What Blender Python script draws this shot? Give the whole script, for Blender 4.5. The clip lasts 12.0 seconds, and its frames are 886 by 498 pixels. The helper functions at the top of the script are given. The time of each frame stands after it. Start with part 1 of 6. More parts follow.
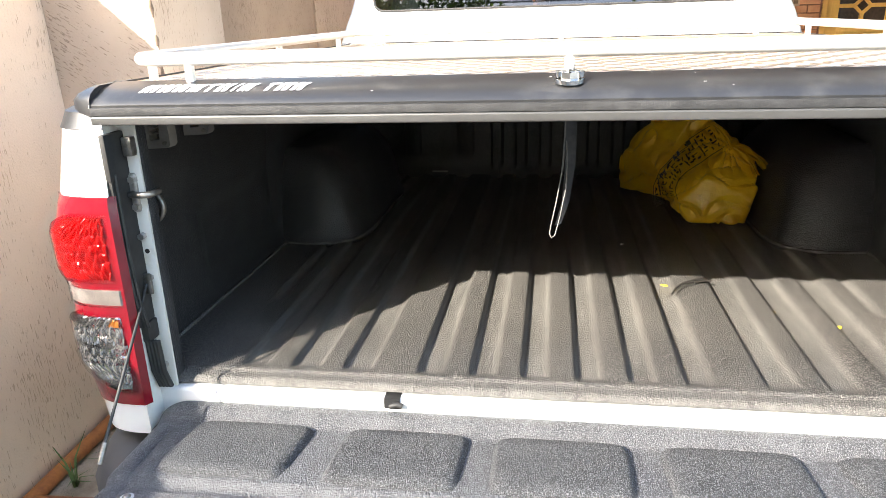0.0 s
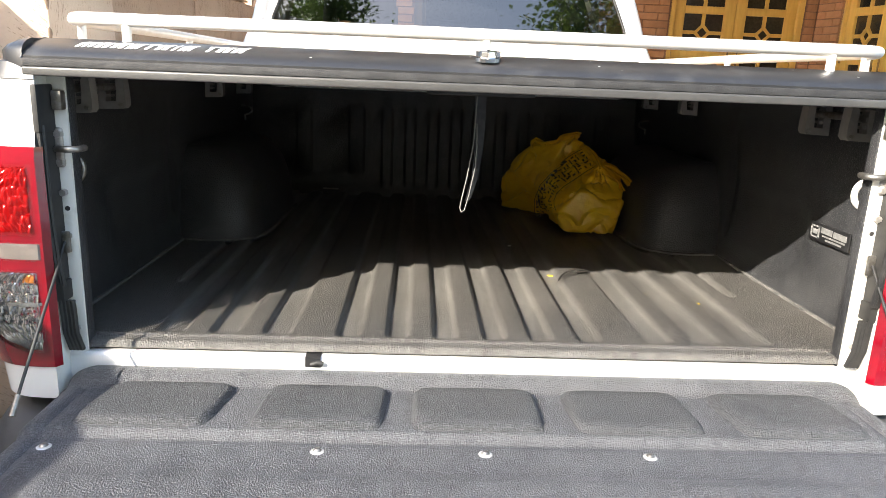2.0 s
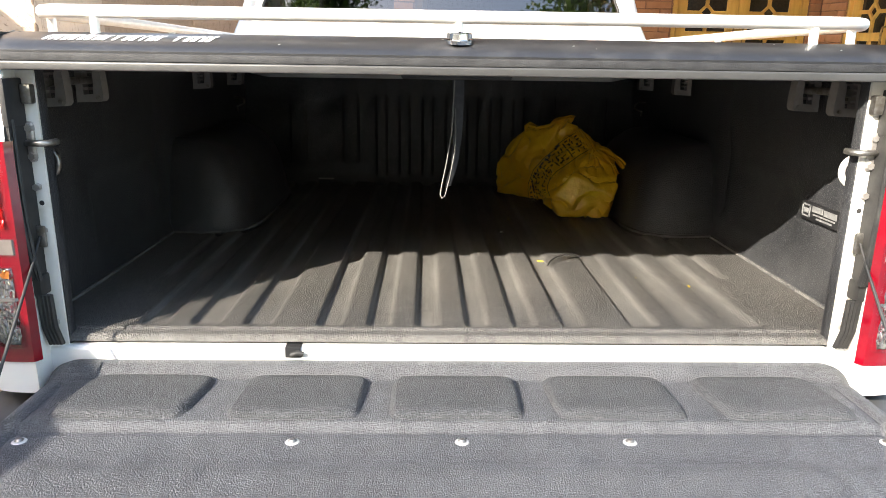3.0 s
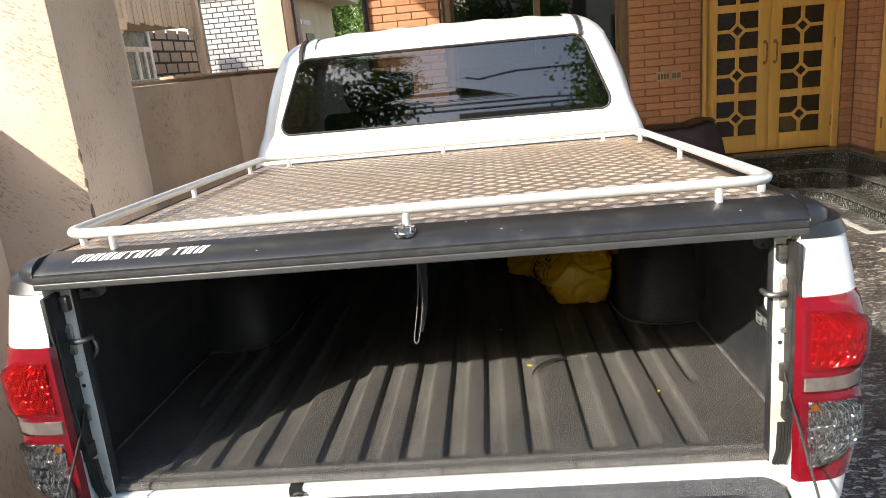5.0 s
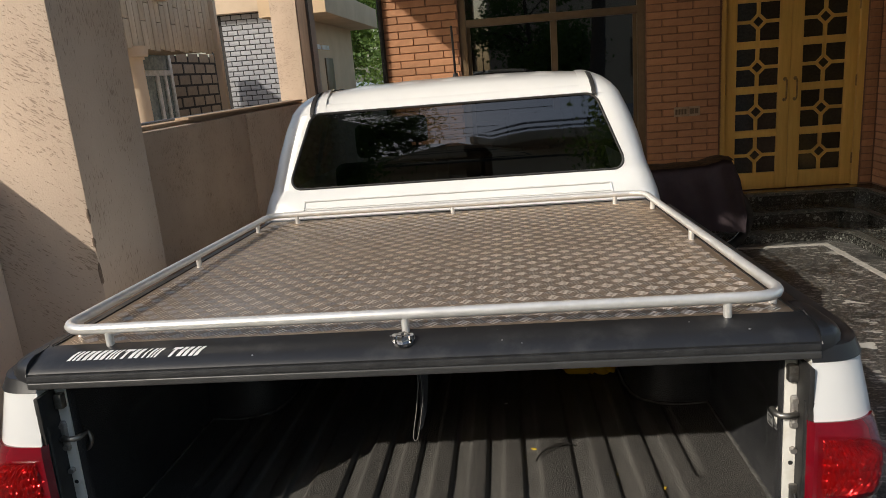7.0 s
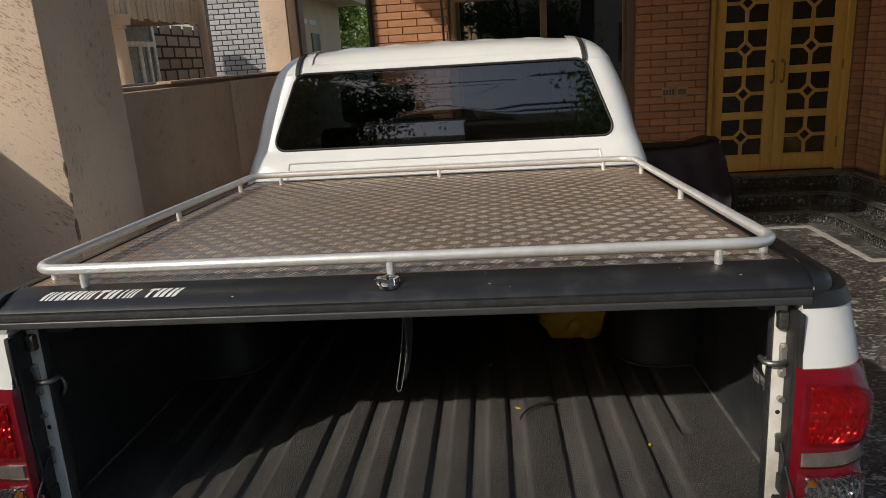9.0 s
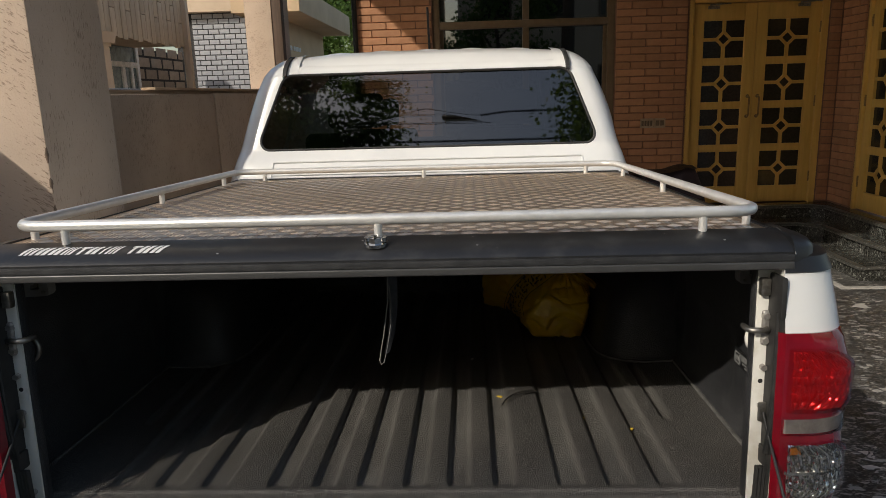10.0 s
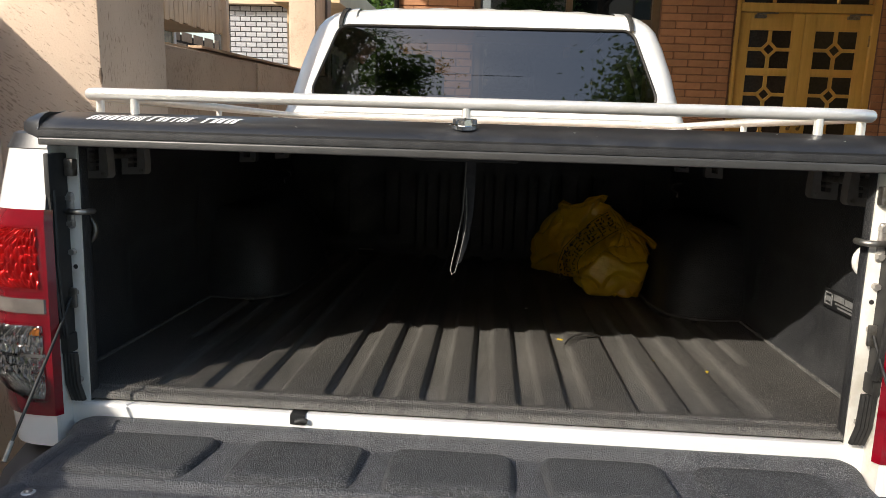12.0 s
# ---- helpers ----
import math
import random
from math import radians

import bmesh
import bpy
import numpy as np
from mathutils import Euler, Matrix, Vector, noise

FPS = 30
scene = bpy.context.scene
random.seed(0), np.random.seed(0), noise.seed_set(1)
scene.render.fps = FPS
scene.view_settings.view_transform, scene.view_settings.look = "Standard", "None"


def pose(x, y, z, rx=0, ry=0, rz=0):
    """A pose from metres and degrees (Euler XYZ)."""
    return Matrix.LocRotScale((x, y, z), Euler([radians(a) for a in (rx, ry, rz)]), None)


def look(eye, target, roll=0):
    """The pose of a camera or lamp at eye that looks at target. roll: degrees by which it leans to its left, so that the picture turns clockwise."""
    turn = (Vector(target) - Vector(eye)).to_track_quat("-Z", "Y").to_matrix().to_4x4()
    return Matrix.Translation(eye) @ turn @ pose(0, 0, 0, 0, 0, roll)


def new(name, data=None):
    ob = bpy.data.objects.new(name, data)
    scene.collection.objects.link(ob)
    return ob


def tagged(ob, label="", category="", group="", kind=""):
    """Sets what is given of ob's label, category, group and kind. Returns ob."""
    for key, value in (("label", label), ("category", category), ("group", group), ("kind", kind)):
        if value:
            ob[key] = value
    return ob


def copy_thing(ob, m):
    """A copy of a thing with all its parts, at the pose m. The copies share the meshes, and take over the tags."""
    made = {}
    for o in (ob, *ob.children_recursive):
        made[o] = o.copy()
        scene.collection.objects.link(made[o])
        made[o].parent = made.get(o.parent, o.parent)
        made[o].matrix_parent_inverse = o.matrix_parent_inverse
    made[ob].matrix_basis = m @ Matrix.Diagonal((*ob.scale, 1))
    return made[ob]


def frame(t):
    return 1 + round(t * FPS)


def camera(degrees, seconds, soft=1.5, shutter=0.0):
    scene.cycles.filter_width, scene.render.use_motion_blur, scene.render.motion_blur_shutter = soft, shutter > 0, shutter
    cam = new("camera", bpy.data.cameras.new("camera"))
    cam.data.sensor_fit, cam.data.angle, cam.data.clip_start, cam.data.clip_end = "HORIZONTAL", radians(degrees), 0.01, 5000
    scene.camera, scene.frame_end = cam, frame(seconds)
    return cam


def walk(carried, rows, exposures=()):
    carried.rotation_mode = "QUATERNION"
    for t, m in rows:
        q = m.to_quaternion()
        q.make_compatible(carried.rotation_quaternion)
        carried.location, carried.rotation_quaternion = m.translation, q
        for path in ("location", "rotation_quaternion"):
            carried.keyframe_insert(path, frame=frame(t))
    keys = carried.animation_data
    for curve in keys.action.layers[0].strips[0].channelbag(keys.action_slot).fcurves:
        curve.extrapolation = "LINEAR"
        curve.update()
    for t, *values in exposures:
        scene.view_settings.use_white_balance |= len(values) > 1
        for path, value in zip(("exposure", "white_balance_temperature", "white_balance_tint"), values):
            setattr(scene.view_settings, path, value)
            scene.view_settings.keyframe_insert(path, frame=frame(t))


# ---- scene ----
import itertools
from mathutils.bvhtree import BVHTree

cam = camera(64.7, 12.0, soft=0.7)
PATH = [
    (0, (-0.023, -1.059, 1.465), (-0.325, 0.812, 0.827), -1.9),
    (0.5, (-0.081, -1.137, 1.408), (-0.244, 0.78, 0.86), 2.5),
    (1, (-0.083, -1.168, 1.34), (-0.041, 0.764, 0.823), 3.0),
    (1.5, (-0.096, -1.177, 1.335), (-0.022, 0.757, 0.832), 2.3),
    (2, (-0.108, -1.205, 1.347), (-0.026, 0.733, 0.862), 2.3),
    (2.5, (-0.088, -1.194, 1.344), (-0.014, 0.746, 0.861), 2.0),
    (2.7, (-0.074, -1.185, 1.341), (-0.002, 0.751, 0.846), 1.2),
    (4.3, (0.065, -1.347, 1.442), (-0.041, 0.573, 0.892), -0.4),
    (4.5, (0.082, -1.366, 1.49), (-0.059, 0.554, 0.948), -1.6),
    (5, (0.165, -1.311, 1.642), (0.015, 0.627, 1.171), -5.3),
    (5.5, (0.193, -1.258, 1.767), (0.124, 0.687, 1.308), -3.1),
    (6, (0.203, -1.244, 1.803), (0.033, 0.701, 1.369), -3.8),
    (6.5, (0.206, -1.245, 1.799), (0.018, 0.699, 1.365), -4.2),
    (7, (0.203, -1.241, 1.8), (0.01, 0.703, 1.372), -4.5),
    (8.8, (0.2, -1.235, 1.736), (0.029, 0.706, 1.285), -3.8),
    (9, (0.192, -1.228, 1.718), (0.041, 0.709, 1.246), -3.3),
    (9.5, (0.167, -1.23, 1.649), (0.043, 0.71, 1.175), -1.6),
    (10, (0.17, -1.26, 1.589), (0.086, 0.703, 1.218), -1.6),
    (10.5, (0.148, -1.276, 1.512), (0.079, 0.686, 1.134), -0.5),
    (11, (0.099, -1.26, 1.449), (-0.002, 0.702, 1.07), 1.1),
    (11.5, (0.062, -1.239, 1.395), (-0.053, 0.727, 1.045), 2.6),
    (12, (0.045, -1.222, 1.359), (-0.081, 0.748, 1.036), 1.8),
]
# the truck sits nose-down by a little: the path is fitted in the truck's own frame
LEVEL = pose(0, 0, -0.145, -1.8, 0, 0)
EXPOSURES = [(0, 2.81), (0.6, 2.73), (1.0, 2.41), (1.5, 2.31), (2.0, 2.41), (2.7, 2.46), (4.5, 2.25), (5.0, 1.55), (5.6, 0.41), (6.0, 0.05), (6.4, 0.2), (7.0, 0.18), (9.5, -0.15), (10.5, 0.11), (11.0, 0.32), (12.0, 0.93)]
walk(cam, [(t, LEVEL @ look(eye, target, roll)) for t, eye, target, roll in PATH], EXPOSURES)

# ---- world, sun ----
SUN = Vector((1.07, 1.25, -1.0)).normalized()
world = bpy.data.worlds.new("sky")
scene.world = world
world.use_nodes = True
wn = world.node_tree.nodes
sky = wn.new("ShaderNodeTexSky")
sky.sky_type, sky.sun_disc = "NISHITA", False
sky.sun_elevation, sky.sun_rotation = radians(31.3), math.atan2(-SUN.x, -SUN.y)
sky.air_density, sky.dust_density = 1.2, 2.5
wn["Background"].inputs["Strength"].default_value = 0.15
world.node_tree.links.new(sky.outputs[0], wn["Background"].inputs["Color"])
sun = new("sun", bpy.data.lights.new("sun", "SUN"))
sun.data.energy, sun.data.angle, sun.data.color = 2.95, radians(0.6), (1.0, 0.93, 0.82)
sun.rotation_euler = SUN.to_track_quat("-Z", "Y").to_euler()


# ---- materials ----
def material(name, color, rough=0.5, metal=0.0, second=None, scale=6.0, detail=6.0, contrast=(0.35, 0.65), bump=0.0, bump_scale=120.0,
             stretch=(1, 1, 1), speck=None, speck_scale=400.0, speck_at=0.6, speck_w=0.12, coat=0.0, jitter=0.0, rough2=None, bump_dist=0.002, grit=0.62):
    m = bpy.data.materials.new(name)
    m.use_nodes = True
    nt = m.node_tree
    n, l = nt.nodes, nt.links
    b = n["Principled BSDF"]
    b.inputs["Roughness"].default_value, b.inputs["Metallic"].default_value = rough, metal
    b.inputs["Base Color"].default_value = (*color, 1)
    b.inputs["Coat Weight"].default_value = coat
    tc, mp = n.new("ShaderNodeTexCoord"), n.new("ShaderNodeMapping")
    mp.inputs["Scale"].default_value = stretch
    l.new(tc.outputs["Object"], mp.inputs[0])
    out = None
    if second:
        t = n.new("ShaderNodeTexNoise")
        t.inputs["Scale"].default_value, t.inputs["Detail"].default_value, t.inputs["Roughness"].default_value = scale, detail, grit
        l.new(mp.outputs[0], t.inputs["Vector"])
        r = n.new("ShaderNodeMapRange")
        r.inputs[1].default_value, r.inputs[2].default_value = contrast
        l.new(t.outputs["Fac"], r.inputs[0])
        x = n.new("ShaderNodeMix")
        x.data_type = "RGBA"
        x.inputs[6].default_value, x.inputs[7].default_value = (*color, 1), (*second, 1)
        l.new(r.outputs[0], x.inputs[0])
        out = x.outputs[2]
        if rough2 is not None:
            rr = n.new("ShaderNodeMapRange")
            rr.inputs[3].default_value, rr.inputs[4].default_value = rough, rough2
            l.new(r.outputs[0], rr.inputs[0])
            l.new(rr.outputs[0], b.inputs["Roughness"])
    if speck:
        t = n.new("ShaderNodeTexNoise")
        t.inputs["Scale"].default_value, t.inputs["Detail"].default_value = speck_scale, 2.0
        l.new(mp.outputs[0], t.inputs["Vector"])
        r = n.new("ShaderNodeMapRange")
        r.inputs[1].default_value, r.inputs[2].default_value = speck_at, speck_at + speck_w
        l.new(t.outputs["Fac"], r.inputs[0])
        x = n.new("ShaderNodeMix")
        x.data_type = "RGBA"
        x.inputs[6].default_value, x.inputs[7].default_value = (*color, 1), (*speck, 1)
        if out:
            l.new(out, x.inputs[6])
        l.new(r.outputs[0], x.inputs[0])
        out = x.outputs[2]
    if jitter:
        oi, hs = n.new("ShaderNodeObjectInfo"), n.new("ShaderNodeHueSaturation")
        r = n.new("ShaderNodeMapRange")
        r.inputs[3].default_value, r.inputs[4].default_value = 1 - jitter, 1 + jitter
        l.new(oi.outputs["Random"], r.inputs[0])
        l.new(r.outputs[0], hs.inputs["Value"])
        if out:
            l.new(out, hs.inputs["Color"])
        else:
            hs.inputs["Color"].default_value = (*color, 1)
        out = hs.outputs[0]
    if out:
        l.new(out, b.inputs["Base Color"])
    if bump:
        t, bm = n.new("ShaderNodeTexNoise"), n.new("ShaderNodeBump")
        t.inputs["Scale"].default_value, t.inputs["Detail"].default_value = bump_scale, 4.0
        l.new(mp.outputs[0], t.inputs["Vector"])
        bm.inputs["Strength"].default_value, bm.inputs["Distance"].default_value = bump, bump_dist
        l.new(t.outputs["Fac"], bm.inputs["Height"])
        l.new(bm.outputs[0], b.inputs["Normal"])
    return m


def glass(name, tint, gloss, rough=0.02):
    """A thin pane: tinted see-through with a mirror layer on it."""
    m = bpy.data.materials.new(name)
    m.use_nodes = True
    n, l = m.node_tree.nodes, m.node_tree.links
    n.remove(n["Principled BSDF"])
    t, g, x, f, s = (n.new("ShaderNodeBsdfTransparent"), n.new("ShaderNodeBsdfGlossy"), n.new("ShaderNodeMixShader"), n.new("ShaderNodeFresnel"), n.new("ShaderNodeMath"))
    t.inputs[0].default_value = (*tint, 1)
    g.inputs["Roughness"].default_value = rough
    f.inputs[0].default_value = 1.5
    s.operation, s.use_clamp = "MULTIPLY", True
    s.inputs[1].default_value = gloss
    l.new(f.outputs[0], s.inputs[0])
    l.new(s.outputs[0], x.inputs[0])
    l.new(t.outputs[0], x.inputs[1])
    l.new(g.outputs[0], x.inputs[2])
    l.new(x.outputs[0], n["Material Output"].inputs[0])
    return m


PAINT = material("white_paint", (0.80, 0.80, 0.78), 0.28, second=(0.74, 0.735, 0.72), scale=3, contrast=(0.4, 0.75), coat=0.6)
JAMB = material("jamb_paint", (0.76, 0.74, 0.68), 0.4, second=(0.52, 0.47, 0.36), scale=14, contrast=(0.52, 0.8))
LINER = material("sprayed_liner", (0.021, 0.022, 0.0245), 0.42, second=(0.058, 0.058, 0.060), scale=5, detail=14, grit=0.8, contrast=(0.42, 0.68), bump=0.5, bump_scale=300, bump_dist=0.003,
                 speck=(0.17, 0.167, 0.16), speck_scale=420, speck_at=0.56, speck_w=0.2)
FLOORLINER = material("dusty_liner", (0.017, 0.0165, 0.0165), 0.48, second=(0.066, 0.060, 0.053), scale=4, detail=12, grit=0.72, contrast=(0.38, 0.68), bump=1.0, bump_scale=420, bump_dist=0.005,
                      speck=(0.26, 0.247, 0.226), speck_scale=600, speck_at=0.475, speck_w=0.17, stretch=(1, 0.62, 1))


def lay_dust(m, low, high, color, amount):
    """Pale dust that has settled below a height in the thing's own frame, broken up by streaks."""
    n, l = m.node_tree.nodes, m.node_tree.links
    b = n["Principled BSDF"]
    base = b.inputs["Base Color"].links[0].from_socket
    tc, sep, r, mp, t, tr, k, x = (n.new("ShaderNodeTexCoord"), n.new("ShaderNodeSeparateXYZ"), n.new("ShaderNodeMapRange"), n.new("ShaderNodeMapping"), n.new("ShaderNodeTexNoise"),
                                   n.new("ShaderNodeMapRange"), n.new("ShaderNodeMath"), n.new("ShaderNodeMix"))
    l.new(tc.outputs["Object"], sep.inputs[0])
    l.new(sep.outputs["Z"], r.inputs[0])
    r.inputs[1].default_value, r.inputs[2].default_value, r.inputs[3].default_value, r.inputs[4].default_value = low, high, amount, 0.0
    mp.inputs["Scale"].default_value = (26, 5, 5)
    l.new(tc.outputs["Object"], mp.inputs[0])
    t.inputs["Scale"].default_value, t.inputs["Detail"].default_value, t.inputs["Roughness"].default_value = 1.0, 12.0, 0.8
    l.new(mp.outputs[0], t.inputs["Vector"])
    tr.inputs[1].default_value, tr.inputs[2].default_value = 0.36, 0.62
    l.new(t.outputs["Fac"], tr.inputs[0])
    k.operation = "MULTIPLY"
    l.new(r.outputs[0], k.inputs[0])
    l.new(tr.outputs[0], k.inputs[1])
    x.data_type = "RGBA"
    x.inputs[7].default_value = (*color, 1)
    l.new(base, x.inputs[6])
    l.new(k.outputs[0], x.inputs[0])
    l.new(x.outputs[2], b.inputs["Base Color"])


lay_dust(FLOORLINER, 0.8695, 0.8775, (0.23, 0.22, 0.2), 0.62)
GATELINER = material("gate_liner", (0.010, 0.011, 0.0145), 0.5, second=(0.040, 0.041, 0.045), scale=4, detail=12, grit=0.72, contrast=(0.4, 0.68), bump=1.0, bump_scale=440, bump_dist=0.005,
                     speck=(0.195, 0.198, 0.207), speck_scale=700, speck_at=0.48, speck_w=0.17, stretch=(1, 0.6, 1))
lay_dust(GATELINER, 0.9, 0.95, (0.16, 0.16, 0.165), 0.3)
BLACK = material("black_trim", (0.016, 0.0162, 0.0172), 0.38, second=(0.045, 0.044, 0.043), scale=20, contrast=(0.5, 0.8), bump=0.05, bump_scale=300)
RUBBER = material("rubber", (0.014, 0.014, 0.014), 0.62, second=(0.035, 0.033, 0.03), scale=30)
DARKGREY = material("grey_plastic", (0.05, 0.05, 0.052), 0.55, second=(0.075, 0.073, 0.07), scale=8, bump=0.15, bump_scale=500)
ALU = material("brushed_aluminium", (0.84, 0.82, 0.78), 0.34, 0.5, second=(0.74, 0.72, 0.68), scale=30, stretch=(1, 1, 1))
PLATE = material("tread_plate", (0.42, 0.315, 0.225), 0.36, 0.6, second=(0.31, 0.23, 0.16), scale=3.5, contrast=(0.35, 0.7), rough2=0.5, bump=0.05, bump_scale=200)
SCREW = material("bright_steel", (0.8, 0.8, 0.78), 0.3, 0.45, second=(0.6, 0.59, 0.56), scale=80)
CHROME = material("chrome", (0.62, 0.61, 0.6), 0.16, 1.0, second=(0.5, 0.49, 0.47), scale=90)
STEEL = material("dull_steel", (0.36, 0.35, 0.33), 0.42, 0.9, second=(0.2, 0.18, 0.15), scale=60)
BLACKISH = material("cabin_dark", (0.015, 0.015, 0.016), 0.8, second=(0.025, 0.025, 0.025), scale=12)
WHITE = material("white_lettering", (0.82, 0.82, 0.8), 0.5, second=(0.7, 0.7, 0.68), scale=60)
def plaster_material(name, color, second, groove):
    """Scratched plaster: short worm grooves, slanting on the faces across the drive and upright on those along it."""
    m = material(name, color, 0.9, second=second, scale=2.5, contrast=(0.35, 0.7))
    n, l = m.node_tree.nodes, m.node_tree.links
    b = n["Principled BSDF"]
    base = b.inputs["Base Color"].links[0].from_socket
    tc, geo, sep, ab, st = n.new("ShaderNodeTexCoord"), n.new("ShaderNodeNewGeometry"), n.new("ShaderNodeSeparateXYZ"), n.new("ShaderNodeMath"), n.new("ShaderNodeMath")
    l.new(geo.outputs["Normal"], sep.inputs[0])
    ab.operation, st.operation = "ABSOLUTE", "GREATER_THAN"
    l.new(sep.outputs["X"], ab.inputs[0])
    l.new(ab.outputs[0], st.inputs[0])
    st.inputs[1].default_value = 0.6
    facs = []
    for turn, scale in ((33, (48, 190, 250)), (0, (200, 200, 30))):
        mp0, mp, t = n.new("ShaderNodeMapping"), n.new("ShaderNodeMapping"), n.new("ShaderNodeTexNoise")
        mp0.inputs["Rotation"].default_value = (0, radians(-turn), 0)
        mp.inputs["Scale"].default_value = scale
        t.inputs["Scale"].default_value, t.inputs["Detail"].default_value = 1.0, 3.0
        l.new(tc.outputs["Object"], mp0.inputs[0])
        l.new(mp0.outputs[0], mp.inputs[0])
        l.new(mp.outputs[0], t.inputs["Vector"])
        facs.append(t.outputs["Fac"])
    x = n.new("ShaderNodeMix")
    l.new(st.outputs[0], x.inputs[0])
    l.new(facs[0], x.inputs[2])
    l.new(facs[1], x.inputs[3])
    patch, pr, th = n.new("ShaderNodeTexNoise"), n.new("ShaderNodeMapRange"), n.new("ShaderNodeMath")
    patch.inputs["Scale"].default_value, patch.inputs["Detail"].default_value = 5.0, 4.0
    l.new(tc.outputs["Object"], patch.inputs["Vector"])
    pr.inputs[1].default_value, pr.inputs[2].default_value, pr.inputs[3].default_value, pr.inputs[4].default_value = 0.35, 0.65, -0.06, 0.06
    l.new(patch.outputs["Fac"], pr.inputs[0])
    th.operation = "ADD"
    l.new(x.outputs[0], th.inputs[0])
    l.new(pr.outputs[0], th.inputs[1])
    r, mix = n.new("ShaderNodeMapRange"), n.new("ShaderNodeMix")
    r.inputs[1].default_value, r.inputs[2].default_value = 0.60, 0.68
    l.new(th.outputs[0], r.inputs[0])
    mix.data_type = "RGBA"
    mix.inputs[7].default_value = (*groove, 1)
    l.new(base, mix.inputs[6])
    l.new(r.outputs[0], mix.inputs[0])
    l.new(mix.outputs[2], b.inputs["Base Color"])
    grain, mul, bump = n.new("ShaderNodeTexNoise"), n.new("ShaderNodeMath"), n.new("ShaderNodeBump")
    grain.inputs["Scale"].default_value, grain.inputs["Detail"].default_value = 160.0, 4.0
    l.new(tc.outputs["Object"], grain.inputs["Vector"])
    mul.operation = "MULTIPLY_ADD"
    mul.inputs[1].default_value = -1.6
    l.new(r.outputs[0], mul.inputs[0])
    l.new(grain.outputs["Fac"], mul.inputs[2])
    bump.inputs["Strength"].default_value, bump.inputs["Distance"].default_value = 0.55, 0.003
    l.new(mul.outputs[0], bump.inputs["Height"])
    l.new(bump.outputs[0], b.inputs["Normal"])
    return m


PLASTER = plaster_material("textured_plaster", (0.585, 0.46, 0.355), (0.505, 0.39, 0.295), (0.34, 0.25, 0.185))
# same plaster lightened to carry the bounced light on the low wall
BOUNCEPLASTER = plaster_material("bounce_lit_plaster", (0.70, 0.555, 0.435), (0.62, 0.48, 0.37), (0.44, 0.33, 0.245))
# same plaster darkened: partly a darker paint, partly shade put into the colour
SHADEDPLASTER = plaster_material("darker_shaded_plaster", (0.46, 0.355, 0.27), (0.39, 0.295, 0.22), (0.25, 0.185, 0.135))
BRICK = material("face_brick", (0.46, 0.23, 0.118), 0.8, second=(0.37, 0.178, 0.09), scale=9, bump=0.35, bump_scale=160, jitter=0.14)
MORTAR = material("mortar", (0.25, 0.13, 0.085), 0.95, second=(0.18, 0.10, 0.068), scale=20)
DOORWOOD = material("varnished_door", (0.72, 0.45, 0.115), 0.42, second=(0.62, 0.375, 0.088), scale=5, stretch=(5, 5, 0.5), bump=0.05, bump_scale=60)


# ---- mesh helpers ----
def part(name, bm, mat, parent=None, label="", smooth=None):
    me = bpy.data.meshes.new(name)
    bmesh.ops.recalc_face_normals(bm, faces=bm.faces)
    bm.to_mesh(me)
    bm.free()
    me.materials.append(mat)
    if smooth is not None:
        me.shade_smooth()
        me.set_sharp_from_angle(angle=radians(smooth))
    ob = new(name, me)
    ob.parent = parent
    if label:
        ob["label"] = label
    return ob


def box(bm, x0, x1, y0, y1, z0, z1, bevel=0.0, segments=2):
    r = bmesh.ops.create_cube(bm, size=1)
    for v in r["verts"]:
        v.co = Vector((x0 + (v.co.x + 0.5) * (x1 - x0), y0 + (v.co.y + 0.5) * (y1 - y0), z0 + (v.co.z + 0.5) * (z1 - z0)))
    if bevel:
        es = list({e for v in r["verts"] for e in v.link_edges})
        bmesh.ops.bevel(bm, geom=es, offset=bevel, segments=segments, profile=0.6, affect="EDGES")
    return bm


def boxpart(name, dims, mat, parent=None, label="", bevel=0.004, segments=2):
    return part(name, box(bmesh.new(), *dims, bevel, segments), mat, parent, label, 40)


def thing(name, label, category, kind="", group="", at=(0, 0, 0)):
    ob = new(name)
    ob.location = at
    ob.empty_display_size = 0.1
    return tagged(ob, label, category, group, kind)


def sheet(bm, us, vs, f):
    """A grid of faces through f(u, v)."""
    rows = [[bm.verts.new(f(u, v)) for u in us] for v in vs]
    for a, b in zip(rows, rows[1:]):
        for i in range(len(us) - 1):
            bm.faces.new((a[i], a[i + 1], b[i + 1], b[i]))
    return bm


def tube(bm, pts, r, n=10, closed=False):
    pts = [Vector(p) for p in pts]
    rings, k = [], len(pts)
    side = None
    for i, p in enumerate(pts):
        a = pts[(i - 1) % k] if (i or closed) else p
        b = pts[(i + 1) % k] if (i < k - 1 or closed) else p
        d = (b - a).normalized()
        if side is None:
            side = d.orthogonal().normalized()
        side = (side - d * side.dot(d)).normalized()
        up = d.cross(side)
        rings.append([bm.verts.new(p + r * (math.cos(q) * side + math.sin(q) * up)) for q in np.linspace(0, 2 * math.pi, n, endpoint=False)])
    for i in range(k if closed else k - 1):
        a, b = rings[i], rings[(i + 1) % k]
        s = 0
        if closed and i == k - 1:
            s = min(range(n), key=lambda q: (a[0].co - b[q].co).length)
        for j in range(n):
            bm.faces.new((a[j], a[(j + 1) % n], b[(j + 1 + s) % n], b[(j + s) % n]))
    if not closed:
        bm.faces.new(rings[0][::-1])
        bm.faces.new(rings[-1])
    return bm


